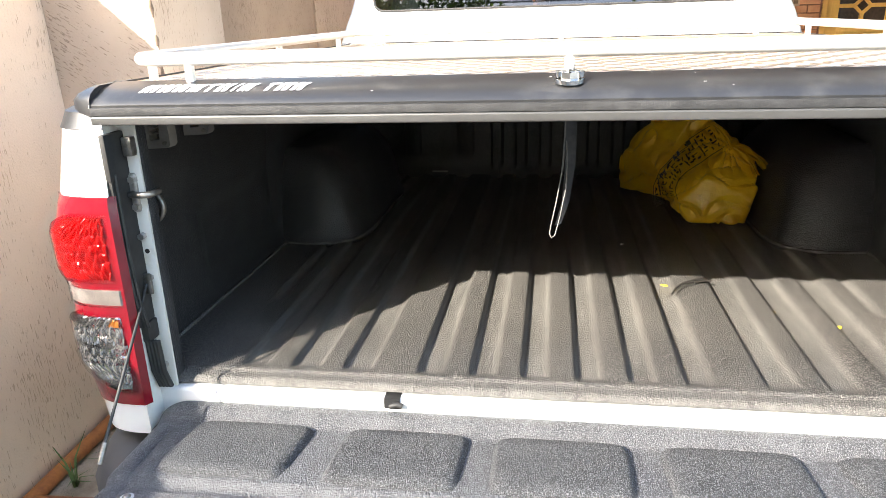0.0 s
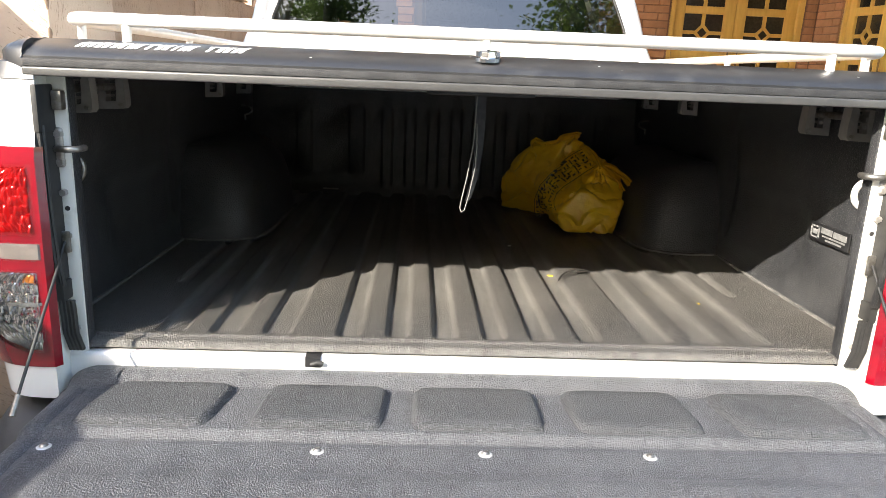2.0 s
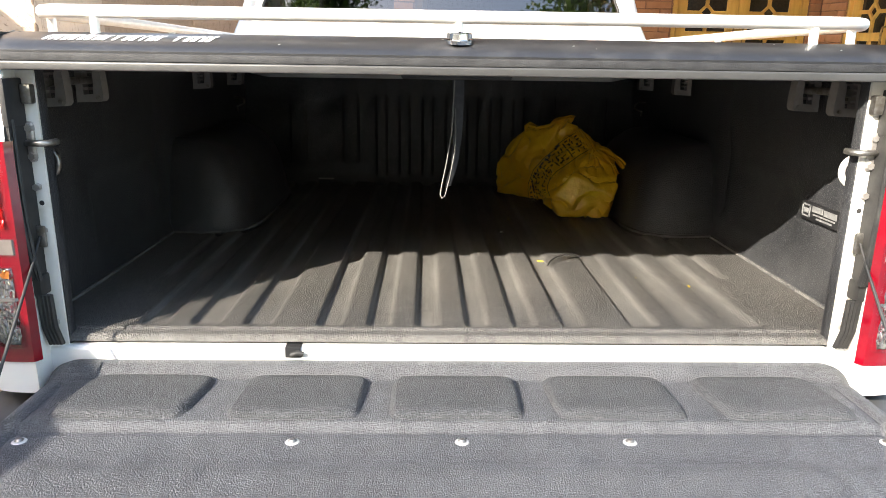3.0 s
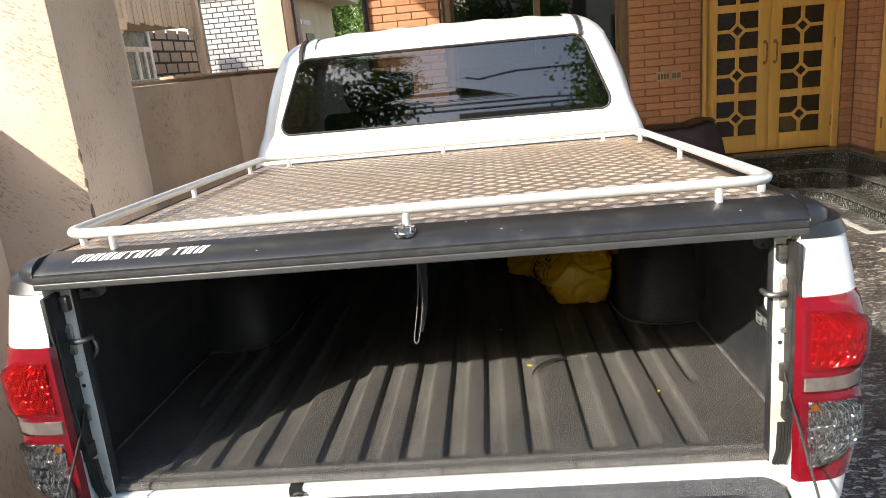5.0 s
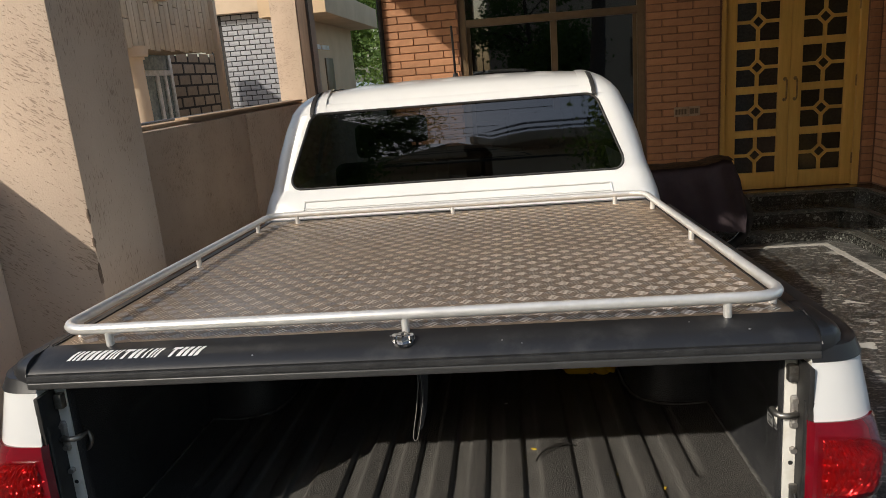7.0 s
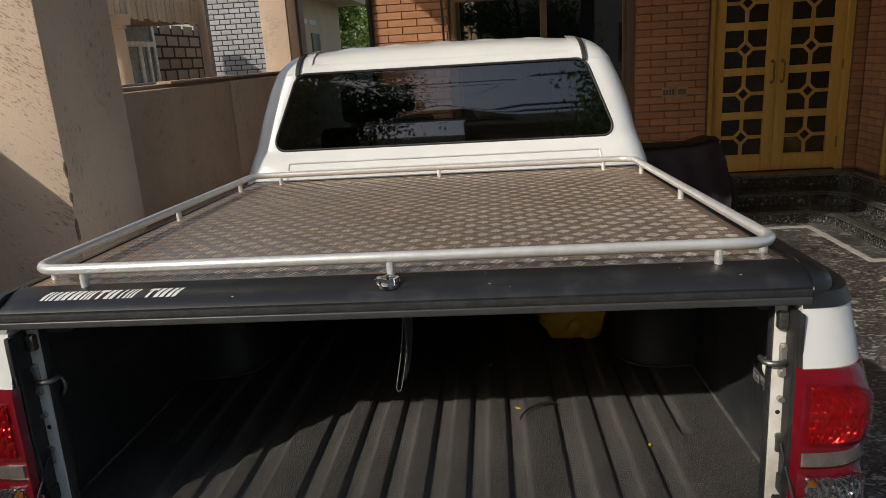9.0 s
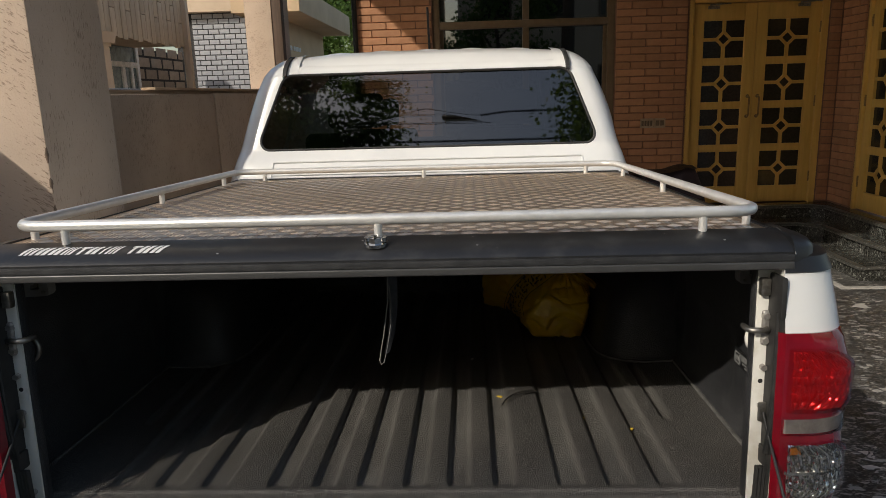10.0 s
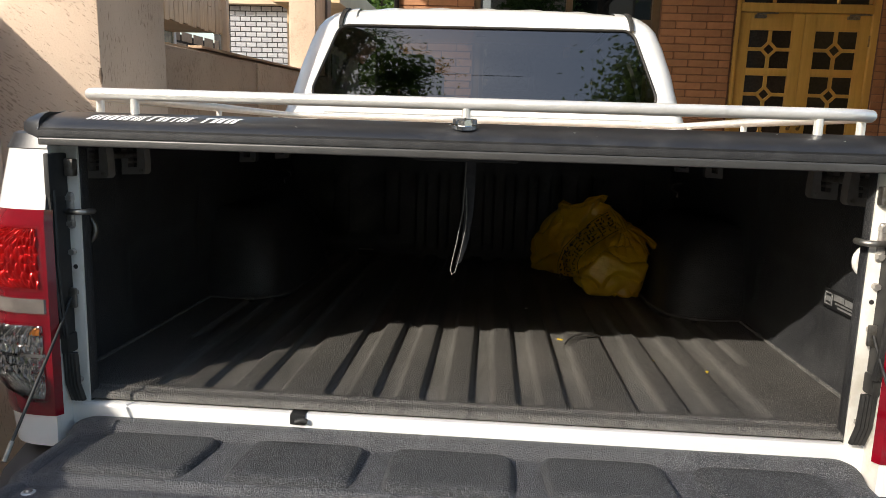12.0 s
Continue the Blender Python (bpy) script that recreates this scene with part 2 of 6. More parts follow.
def disc(bm, c, axis, r, h, n=16, r2=None):
    """A short cylinder or cone from c along axis."""
    q = Vector(axis).to_track_quat("Z", "Y").to_matrix().to_4x4()
    bmesh.ops.create_cone(bm, cap_ends=True, segments=n, radius1=r, radius2=r if r2 is None else r2, depth=h,
                          matrix=Matrix.Translation(Vector(c) + Vector(axis).normalized() * h / 2) @ q)
    return bm


def prism(bm, poly, z0, z1, bevel=0.0):
    """A flat polygon pulled up from z0 to z1."""
    a = [bm.verts.new((x, y, z0)) for x, y in poly]
    b = [bm.verts.new((x, y, z1)) for x, y in poly]
    k = len(poly)
    fs = [bm.faces.new(a[::-1]), bm.faces.new(b)] + [bm.faces.new((a[i], a[(i + 1) % k], b[(i + 1) % k], b[i])) for i in range(k)]
    if bevel:
        bmesh.ops.bevel(bm, geom=list({e for f in fs for e in f.edges}), offset=bevel, segments=2, affect="EDGES")
    return bm


def loftbox(bm, rings):
    """Closed rings of equal length, joined one to the next and capped."""
    vs = [[bm.verts.new(p) for p in r] for r in rings]
    k = len(vs[0])
    for a, b in zip(vs, vs[1:]):
        for i in range(k):
            bm.faces.new((a[i], a[(i + 1) % k], b[(i + 1) % k], b[i]))
    bm.faces.new(vs[0][::-1])
    bm.faces.new(vs[-1])
    return bm


def smoothstep(a, b, x):
    t = min(max((x - a) / (b - a), 0), 1)
    return t * t * (3 - 2 * t)


def lerp_table(tab, v):
    """Straight-line reading of a small table of (key, value)."""
    for (a, p), (b, q) in zip(tab, tab[1:]):
        if v <= b:
            return p + (q - p) * (max(v, a) - a) / (b - a)
    return tab[-1][1]


# ---- ground and walls ----
def chip_material(name, base, layers, rough, vein=None):
    """Dark stone with chips: layers of cells, of which a few are pale."""
    m = material(name, base, rough)
    n, l = m.node_tree.nodes, m.node_tree.links
    b = n["Principled BSDF"]
    tc = n.new("ShaderNodeTexCoord")
    warp = n.new("ShaderNodeTexNoise")
    warp.inputs["Scale"].default_value, warp.inputs["Detail"].default_value = 22.0, 3.0
    l.new(tc.outputs["Object"], warp.inputs["Vector"])
    add = n.new("ShaderNodeMix")
    add.data_type, add.blend_type = "RGBA", "LINEAR_LIGHT"
    add.inputs[0].default_value = 0.022
    l.new(tc.outputs["Object"], add.inputs[6])
    l.new(warp.outputs["Color"], add.inputs[7])
    last = None
    for scale, stretch, angle, lo, hi, col in layers:
        mp, v, sp, r, x = (n.new("ShaderNodeMapping"), n.new("ShaderNodeTexVoronoi"), n.new("ShaderNodeSeparateColor"), n.new("ShaderNodeMapRange"), n.new("ShaderNodeMix"))
        mp.inputs["Scale"].default_value, mp.inputs["Rotation"].default_value = stretch, (radians(angle * 0.3), 0, radians(angle))
        l.new(add.outputs[2], mp.inputs[0])
        v.inputs["Scale"].default_value = scale
        l.new(mp.outputs[0], v.inputs["Vector"])
        l.new(v.outputs["Color"], sp.inputs[0])
        r.inputs[1].default_value, r.inputs[2].default_value = lo, hi
        l.new(sp.outputs[0], r.inputs[0])
        x.data_type = "RGBA"
        x.inputs[6].default_value, x.inputs[7].default_value = (*base, 1), (*col, 1)
        if last:
            l.new(last, x.inputs[6])
        l.new(r.outputs[0], x.inputs[0])
        last = x.outputs[2]
    if vein:
        t, r, x = n.new("ShaderNodeTexNoise"), n.new("ShaderNodeMapRange"), n.new("ShaderNodeMix")
        t.inputs["Scale"].default_value, t.inputs["Detail"].default_value, t.inputs["Distortion"].default_value = 3.0, 8.0, 0.6
        l.new(tc.outputs["Object"], t.inputs["Vector"])
        r.inputs[1].default_value, r.inputs[2].default_value, r.inputs[4].default_value = 0.45, 0.62, 0.8
        l.new(t.outputs["Fac"], r.inputs[0])
        x.data_type, x.blend_type = "RGBA", "MULTIPLY"
        x.inputs[7].default_value = (*vein, 1)
        l.new(last, x.inputs[6])
        l.new(r.outputs[0], x.inputs[0])
        last = x.outputs[2]
    l.new(last, b.inputs["Base Color"])
    return m


GROUND = chip_material("marble_chip_paving", (0.044, 0.043, 0.041), (
    (120, (1, 1.6, 1), 50, 0.5, 0.95, (0.17, 0.163, 0.15)), (80, (1, 2.4, 1), -20, 0.85, 0.96, (0.30, 0.29, 0.265)), (48, (1, 2.0, 1), 70, 0.935, 0.97, (0.44, 0.42, 0.39)),
    (24, (1, 1.8, 1), 20, 0.955, 0.96, (0.5, 0.48, 0.44)), (20, (1, 6.0, 1), -40, 0.957, 0.962, (0.44, 0.43, 0.4)), (22, (1, 6.0, 1), 25, 0.962, 0.967, (0.44, 0.43, 0.4)),
    (9, (1, 1.3, 1), 15, 0.985, 0.987, (0.6, 0.58, 0.53))), 0.28, (0.45, 0.45, 0.46))
MARBLE = chip_material("dark_marble", (0.034, 0.033, 0.028), (
    (150, (1, 1.6, 1), 50, 0.5, 0.95, (0.105, 0.103, 0.093)), (80, (1, 2.6, 1), -20, 0.84, 0.95, (0.22, 0.22, 0.195)), (40, (1, 6, 1), 25, 0.93, 0.96, (0.36, 0.37, 0.33))), 0.2, (0.4, 0.42, 0.4))
NOSING = material("marble_nosing", (0.10, 0.096, 0.082), 0.28, second=(0.045, 0.045, 0.039), scale=22, detail=12, contrast=(0.4, 0.65), speck=(0.3, 0.29, 0.255), speck_scale=60, speck_at=0.62, speck_w=0.06)
bm = bmesh.new()
xs = [-400, -60, -12, -5, -1.5, 0, 2, 4, 8, 30, 400]
ys = [-400, -60, -14, -6, -2, 0, 2, 4, 6, 12, 40, 400]
ground = tagged(part("ground", sheet(bm, xs, ys, lambda x, y: (x, y, 0.0)), GROUND), "dark paving of marble chips with white shards", "ground", "", "structure")

# pale ground added out of view to bounce light into the truck bed
BOUNCEGROUND = material("bounce_ground", (0.40, 0.375, 0.34), 0.9, second=(0.31, 0.29, 0.26), scale=1.5, detail=10, bump=0.4, bump_scale=60, bump_dist=0.004)
tagged(boxpart("road", (-60, 60, -60, -2.1, -0.05, 0.004), BOUNCEGROUND, bevel=0), "pale unseen ground behind the driveway, added to bounce light into the bed", "road", "", "structure")

wall_low = tagged(boxpart("wall_left", (-1.72, -1.5, -7.0, 0.956, -0.02, 1.53), BOUNCEPLASTER, bevel=0.012), "beige textured plaster boundary wall beside the driveway", "wall", "", "structure")
wall_left = tagged(boxpart("wall_left", (-1.72, -1.5, 0.956, 3.42, -0.02, 1.528), SHADEDPLASTER, bevel=0.012), "beige textured plaster boundary wall beside the driveway", "wall", "", "structure")
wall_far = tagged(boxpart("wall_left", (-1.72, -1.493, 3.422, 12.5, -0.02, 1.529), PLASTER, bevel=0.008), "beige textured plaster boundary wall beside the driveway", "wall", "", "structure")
pillar = tagged(boxpart("pillar", (-1.55, -1.16, 0.955, 1.40, 0, 3.42), PLASTER, bevel=0.008), "beige textured plaster porch pillar with a chipped corner", "pillar", "", "structure")
CHIPPED = material("broken_plaster", (0.26, 0.18, 0.13), 0.95, second=(0.14, 0.1, 0.07), scale=60, bump=0.8, bump_scale=200, bump_dist=0.004)
rr = random.Random(9)
for z, h in ((1.13, 0.045), (1.24, 0.02), (1.33, 0.025), (0.92, 0.03)):
    bm = bmesh.new()
    bmesh.ops.create_icosphere(bm, subdivisions=2, radius=1)
    for v in bm.verts:
        k = 1 + 0.45 * noise.noise(v.co * 1.7 + Vector((z * 9, 0, 0)))
        v.co = Vector((-1.163 + v.co.x * 0.0055 * k, 0.958 + v.co.y * 0.0055 * k, z + v.co.z * h * k))
    part("chip", bm, CHIPPED, pillar, "broken plaster edge")
pillar_b = tagged(boxpart("pillar", (-1.746, -1.513, 5.02, 5.62, 1.5, 3.42), PLASTER, bevel=0.008), "beige textured plaster porch pillar on the boundary wall", "pillar", "", "structure")
# dark brown upright strip along the right edge of the second pillar
strip_b = tagged(boxpart("brown_strip", (-1.511, -1.432, 5.03, 5.13, 1.528, 3.42), material("dark_brown_grain", (0.065, 0.04, 0.026), 0.7, second=(0.1, 0.062, 0.04), scale=7, stretch=(6, 6, 0.5), bump=0.3, bump_scale=80), bevel=0.004), "dark brown upright strip against the porch pillar", "post", "", "structure")
canopy = tagged(boxpart("ceiling", (-1.9, 4.4, 0.74, 5.74, 3.42, 3.7), PLASTER, bevel=0.01), "plastered porch roof slab over the driveway", "porch roof", "", "structure")

HY = 5.74
WALLS = [(-0.888, -0.17, HY, HY + 0.25, 0, 3.42), (-0.17, 1.56, HY, HY + 0.25, 2.75, 3.42), (-0.17, 1.56, HY, HY + 0.25, 0, 0.35), (1.56, 2.25, HY, HY + 0.25, 0, 3.42),
         (2.25, 3.53, HY, HY + 0.25, 2.9, 3.42), (2.25, 3.53, HY, HY + 0.25, 0, 0.33), (3.53, 3.9, HY, HY + 0.25, 0, 3.42)]
bm = bmesh.new()
for w in WALLS:
    box(bm, *w)
house_wall = tagged(part("wall_house", bm, MORTAR), "house front of long red-brown facing bricks", "wall", "", "structure")
bm = bmesh.new()
for w in ((3.66, 3.9, 5.31, HY, 0, 3.42), (3.66, 3.9, 2.4, 3.9, 0, 3.42), (3.66, 3.9, 3.9, 5.31, 2.5, 3.42), (3.66, 3.9, 3.9, 5.31, 0, 0.33)):
    box(bm, *w)
side_wall = tagged(part("wall_side", bm, MORTAR), "side wall of the porch faced in red-brown bricks", "wall", "", "structure")

# ---- the pickup truck ----
truck = thing("pickup_truck", "white double-cab pickup with lowered tailgate and aluminium bed cover", "pickup truck")
truck.matrix_world = LEVEL

GROOVES = [(-0.62, 0.02, 0.3), (-0.545, 0.045, 0.0), (-0.45, 0.05, 0.0), (-0.355, 0.05, 0.0), (-0.225, 0.042, 0.0), (-0.134, 0.042, 0.0), (-0.046, 0.042, 0.0)]
GROOVES = GROOVES + [(-c, w, y) for c, w, y in GROOVES[::-1]]


def floor_z(x, y):
    z = 0.879
    for c, w, y0 in GROOVES:
        d = abs(x - c)
        if d < w:
            # one flank steep, the other an easy slope
            e = 0.0055 if x < c else 0.009
            z -= (0.0128 if abs(c) < 0.3 else 0.0108) * (1 - smoothstep(w / 2 - e, w / 2 + e, d)) * smoothstep(y0 - 0.012, y0 + 0.03, y)
    z -= 0.0045 * (1 - smoothstep(-0.02, -0.014, y))
    if y < -0.035:
        z -= 0.012 * (1 - math.sqrt(max(0, 1 - ((-0.035 - y) / 0.01) ** 2)))
    return z


xs = sorted({round(c + s * (w / 2 + d), 4) for c, w, y in GROOVES for s in (-1, 1) for d in (-0.009, -0.0045, -0.0022, 0, 0.0022, 0.0045, 0.009)} | {-0.765, -0.7, -0.66, 0.66, 0.7, 0.765, -0.29, 0.29, 0.0})
ys = [-0.045, -0.0449, -0.044, -0.042, -0.038, -0.035, -0.03, -0.02, -0.018, -0.016, -0.014, -0.008, 0.0, 0.006, 0.012, 0.02, 0.03, 0.045, 0.055, 0.065, 0.1, 0.2, 0.285, 0.3, 0.315, 0.33, 0.5, 0.9, 1.3, 1.59]
bed_floor = part("bed_floor", sheet(bmesh.new(), xs, ys, lambda x, y: (x, y, floor_z(x, y))), FLOORLINER, truck, "ribbed bed floor in dusty black spray-on lining", 60)
boxpart("bed_underside", (-0.75, 0.75, -0.03, 1.6, 0.6, 0.855), DARKGREY, truck)

DUST = material("pale_dust", (0.13, 0.125, 0.115), 0.9, second=(0.03, 0.03, 0.031), scale=30, detail=12, grit=0.8, contrast=(0.42, 0.6), speck=(0.3, 0.29, 0.27), speck_scale=520, speck_at=0.56)
for s in (-1, 1):
    def wall(u, v):
        # u along the bed, v up
        x = lerp_table([(0.86, 0.752), (1.1, 0.758), (1.13, 0.755), (1.17, 0.749), (1.33, 0.746)], v)
        if 0.24 < u < 0.62 and 0.93 < v < 1.1:
            x += 0.012 * smoothstep(0.27, 0.3, u) * smoothstep(0.6, 0.57, u) * smoothstep(0.94, 0.97, v) * smoothstep(1.1, 1.07, v)
        for u0, u1, v0, v1 in ((0.64, 0.69, 0.95, 1.2), (0.02, 0.2, 1.09, 1.2)):
            x += 0.008 * smoothstep(u0, u0 + 0.02, u) * smoothstep(u1, u1 - 0.02, u) * smoothstep(v0, v0 + 0.02, v) * smoothstep(v1, v1 - 0.02, v)
        if v < 0.9:
            x -= 0.02 * (0.9 - v) / 0.04
        return (s * x, u, v)
    us = [-0.04, 0.02, 0.04, 0.1, 0.18, 0.2, 0.26, 0.28, 0.3, 0.35, 0.5, 0.56, 0.585, 0.61, 0.64, 0.66, 0.67, 0.69, 0.72, 1.0, 1.3, 1.59]
    vs = [0.86, 0.872, 0.885, 0.9, 0.93, 0.95, 0.97, 1.0, 1.06, 1.08, 1.1, 1.115, 1.13, 1.15, 1.17, 1.25, 1.33]
    part("bed_side", sheet(bmesh.new(), us, vs, wall), LINER, truck, "bed side wall in black spray-on lining", 50)
    # wheel arch: flat rear face, rounded inner corners and shoulder
    bm = bmesh.new()
    plan = [(0.772, 0.69), (0.70, 0.688), (0.645, 0.692), (0.605, 0.705), (0.575, 0.73), (0.555, 0.77), (0.545, 0.83), (0.543, 1.0), (0.545, 1.27), (0.558, 1.36), (0.60, 1.425), (0.66, 1.44), (0.772, 1.44)]
    rings = []
    for z, g in ((0.86, -0.02), (0.868, -0.012), (0.878, -0.004), (0.892, 0.0), (0.95, 0.006), (1.0, 0.014), (1.04, 0.026), (1.07, 0.042), (1.095, 0.062), (1.115, 0.09), (1.127, 0.125)):
        k = 1 - g / 0.23
        rings.append([(s * (0.772 - (0.772 - x) * k), 1.06 + (y - 1.06) * (1 - g * 0.35 / 0.37 if g > 0 else 1 - g / 0.37) + 0.26 * (z - 0.87) * (1 if y < 1 else -1), z) for x, y in plan])
    part("wheel_arch", loftbox(bm, rings), LINER, truck, "rounded wheel arch in black spray-on lining", 35)

    # dust along the foot of the side wall and the arch
    path = [(0.742, -0.03), (0.741, 0.3), (0.742, 0.682), (0.66, 0.678), (0.60, 0.692), (0.562, 0.722), (0.541, 0.77), (0.531, 0.84), (0.529, 1.25)]
    part("dust_seam", tube(bmesh.new(), [(s * x, y, 0.8805) for x, y in path], 0.0045, 6), DUST, bed_floor, "pale dusty seam", 60)

# front wall of the bed with upright ribs
RIBS = [(c, 0.021, 0.893) for c in (-0.227, -0.137, -0.047, 0.043, 0.127, 0.217, 0.307)] + [(-0.346, 0.03, 0.945), (0.42, 0.03, 0.945), (-0.55, 0.03, 0.945), (0.62, 0.03, 0.945)]


def head(u, v):
    y = 1.575
    for c, w, foot in RIBS:
        y -= 0.012 * (1 - smoothstep(w - 0.006, w + 0.004, abs(u - c))) * smoothstep(foot, foot + 0.02, v) * smoothstep(1.22, 1.19, v)
    if v < 0.91:
        y -= 0.03 * (0.91 - v) / 0.05
    return (u, y, v)
us = sorted({round(c + d, 4) for c, w, f in RIBS for d in (-w - 0.004, -w + 0.001, -w + 0.006, w - 0.006, w - 0.001, w + 0.004)} | {-0.77, 0.77})
part("bed_headboard", sheet(bmesh.new(), us, [0.86, 0.875, 0.89, 0.9, 0.913, 0.93, 0.945, 0.955, 0.965, 1.1, 1.19, 1.205, 1.22, 1.34], head), LINER, truck, "front bed wall with upright ribs", 50)
part("drain_plate", box(bmesh.new(), -0.475, -0.415, 1.545, 1.56, 0.888, 0.892, 0.001), STEEL, truck, "worn steel edge", 40)

# filler added in the front gap to keep light off the wheel arches
boxpart("light_gap_filler", (-0.78, 0.78, 1.33, 1.425, 1.295, 1.338), DARKGREY, truck, "", 0.004)
# sill, jambs
boxpart("sill", (-0.705, 0.705, -0.058, -0.004, 0.79, 0.8575), PAINT, truck, "", 0.008, 3)
BODY = [(0.66, 0.8), (0.8, 0.818), (0.87, 0.828), (1.0, 0.831), (1.15, 0.830), (1.22, 0.826), (1.318, 0.808), (1.327, 0.805), (1.333, 0.800)]
_arc = [(math.sin(a) ** 0.62, math.cos(a) ** 0.62) for a in np.linspace(0, math.pi / 2, 400)]
_len = np.concatenate([[0], np.cumsum([math.hypot(0.15 * (q[0] - p[0]), 0.178 * (q[1] - p[1])) for p, q in zip(_arc, _arc[1:])])])
_len = _len / _len[-1]


def skin(q, z, off=0.0):
    """The outside of the bed's rear corner: q runs from the tailgate edge (0) round the corner (1) and along the side (2)."""
    w = lerp_table(BODY, z)
    if q <= 1:
        k = min(int(np.searchsorted(_len, q)), 399)
        sx, cy = _arc[k]
        x = 0.695 + (w - 0.695 + off) * sx
        y = 0.07 - (0.178 + off) * cy
        if z > 1.2:
            y += 0.17 * (z - 1.2)
        if z > 1.32:
            y += 0.006 * ((z - 1.32) / 0.012) ** 2
        return x, y
    return w + off, 0.07 + (q - 1) * 1.32


def smooth_qs(a, b, n):
    return list(np.linspace(a, b, n))


for s in (-1, 1):
    qs = smooth_qs(0, 1, 22) + [1.1, 1.3, 1.6, 2.0]
    zs = [0.795, 0.81, 0.84, 0.9, 1.0, 1.1, 1.19, 1.21, 1.25, 1.28, 1.3, 1.315, 1.322, 1.327, 1.332]
    bm = bmesh.new()
    def side(q, z):
        x, y = skin(q, z)
        return (s * x, y, z)
    sheet(bm, qs, zs, side)
    # flat top shelf and lower skirt
    sheet(bm, qs, [0, 1], lambda q, v: (s * (skin(q, 1.332)[0] - v * (skin(q, 1.332)[0] - 0.69)), skin(q, 1.332)[1], 1.332 + 0.001 * v))
    sheet(bm, [0.07, 0.5, 1.0, 1.39], [0.62, 0.795], lambda y, z: (s * (0.872 - 0.03 * (0.795 - z) / 0.17), y, z))
    part("bed_body_side", bm, PAINT, truck, "white outer bed panel with a rounded corner", 50)
    # jamb that carries the latch
    bm = bmesh.new()
    box(bm, *sorted((s * 0.668, s * 0.702)), -0.05, -0.0445, 0.80, 1.325, 0.002, 2)
    for xf in (0.6965, 0.6985):
        sheet(bm, [0, 1], [0.8, 1.0, 1.2, 1.3, 1.326], lambda u, z: (s * xf, skin(0, z)[1] + 0.002 + u * (-0.046 - skin(0, z)[1]), z))
    part("door_jamb", bm, JAMB, truck, "cream-white painted tailgate jamb", 40)
    boxpart("bed_side_end", tuple(sorted((s * 0.6665, s * 0.77))) + (-0.0442, -0.02, 0.85, 1.322), LINER, truck, "", 0.004)
    rings = []
    for z, off in ((1.314, 0.0008), (1.3155, 0.003), (1.334, 0.003), (1.340, 0.001), (1.3435, -0.006)):
        edge = [skin(q, min(z, 1.331), off) for q in smooth_qs(0, 1, 18) + [1.5, 2.0]]
        rings.append([(s * x, y, z) for x, y in edge] + [(s * 0.7, edge[-1][1], z), (s * 0.7, edge[0][1], z)])
    part("rail_cap", loftbox(bmesh.new(), rings), BLACK, truck, "black plastic bed rail cap", 40)
    bm = bmesh.new()
    rings = []
    for z, g in ((0.52, 0.02), (0.56, 0.0), (0.70, 0.0), (0.74, 0.012), (0.762, 0.03), (0.77, 0.055)):
        rings.append([(s * (0.55 + g), -0.2 + g, z), (s * (0.70 - g), -0.2 + g, z), (s * (0.77 - g), -0.17 + g, z), (s * (0.82 - g), -0.11 + g, z), (s * (0.835 - g), -0.04, z), (s * (0.835 - g), 0.06, z), (s * (0.55 + g), 0.06, z)])
    part("bumper_corner", loftbox(bm, rings), DARKGREY, truck, "dark grey plastic bumper end", 50)

RED = material("red_lamp_plastic", (0.21, 0.002, 0.010), 0.1, second=(0.16, 0.0015, 0.008), scale=25, coat=1.0)
REDFACET = material("red_reflector", (0.6, 0.009, 0.012), 0.2, 0.6, second=(0.36, 0.004, 0.006), scale=60)
FACET = material("chrome_reflector", (0.74, 0.735, 0.72), 0.09, 0.97, second=(0.6, 0.595, 0.585), scale=80)
STRIP = material("clear_lamp_strip", (0.26, 0.235, 0.22), 0.2, 0.0, second=(0.17, 0.15, 0.14), scale=40)
AMBER = material("amber_bulb", (0.36, 0.13, 0.02), 0.3, 0.3)
REDCOVER = glass("red_lens_cover", (1.0, 0.75, 0.7), 1.2)
CLEARCOVER = glass("clear_lens_cover", (0.98, 0.98, 0.98), 1.2)
BULGE = [(0.85, 0.0), (0.875, 0.002), (0.93, 0.009), (1.0, 0.009), (1.035, 0.004), (1.06, 0.004), (1.09, 0.011), (1.15, 0.012), (1.19, 0.003), (1.216, 0.0)]
QOUT = [(0.85, 0.55), (0.87, 0.7), (0.90, 0.84), (0.94, 0.93), (1.0, 0.95), (1.03, 0.86), (1.05, 0.82), (1.07, 0.86), (1.1, 0.95), (1.145, 0.95), (1.17, 0.87), (1.19, 0.74), (1.205, 0.62), (1.216, 0.5)]
UPPERCUT = [(1.07, 0.1), (1.095, 0.0), (1.16, 0.0), (1.19, 0.06)]
LOWERCUT = [(0.875, 0.2), (0.89, 0.14), (0.925, 0.0), (0.99, 0.0), (1.02, 0.1)]


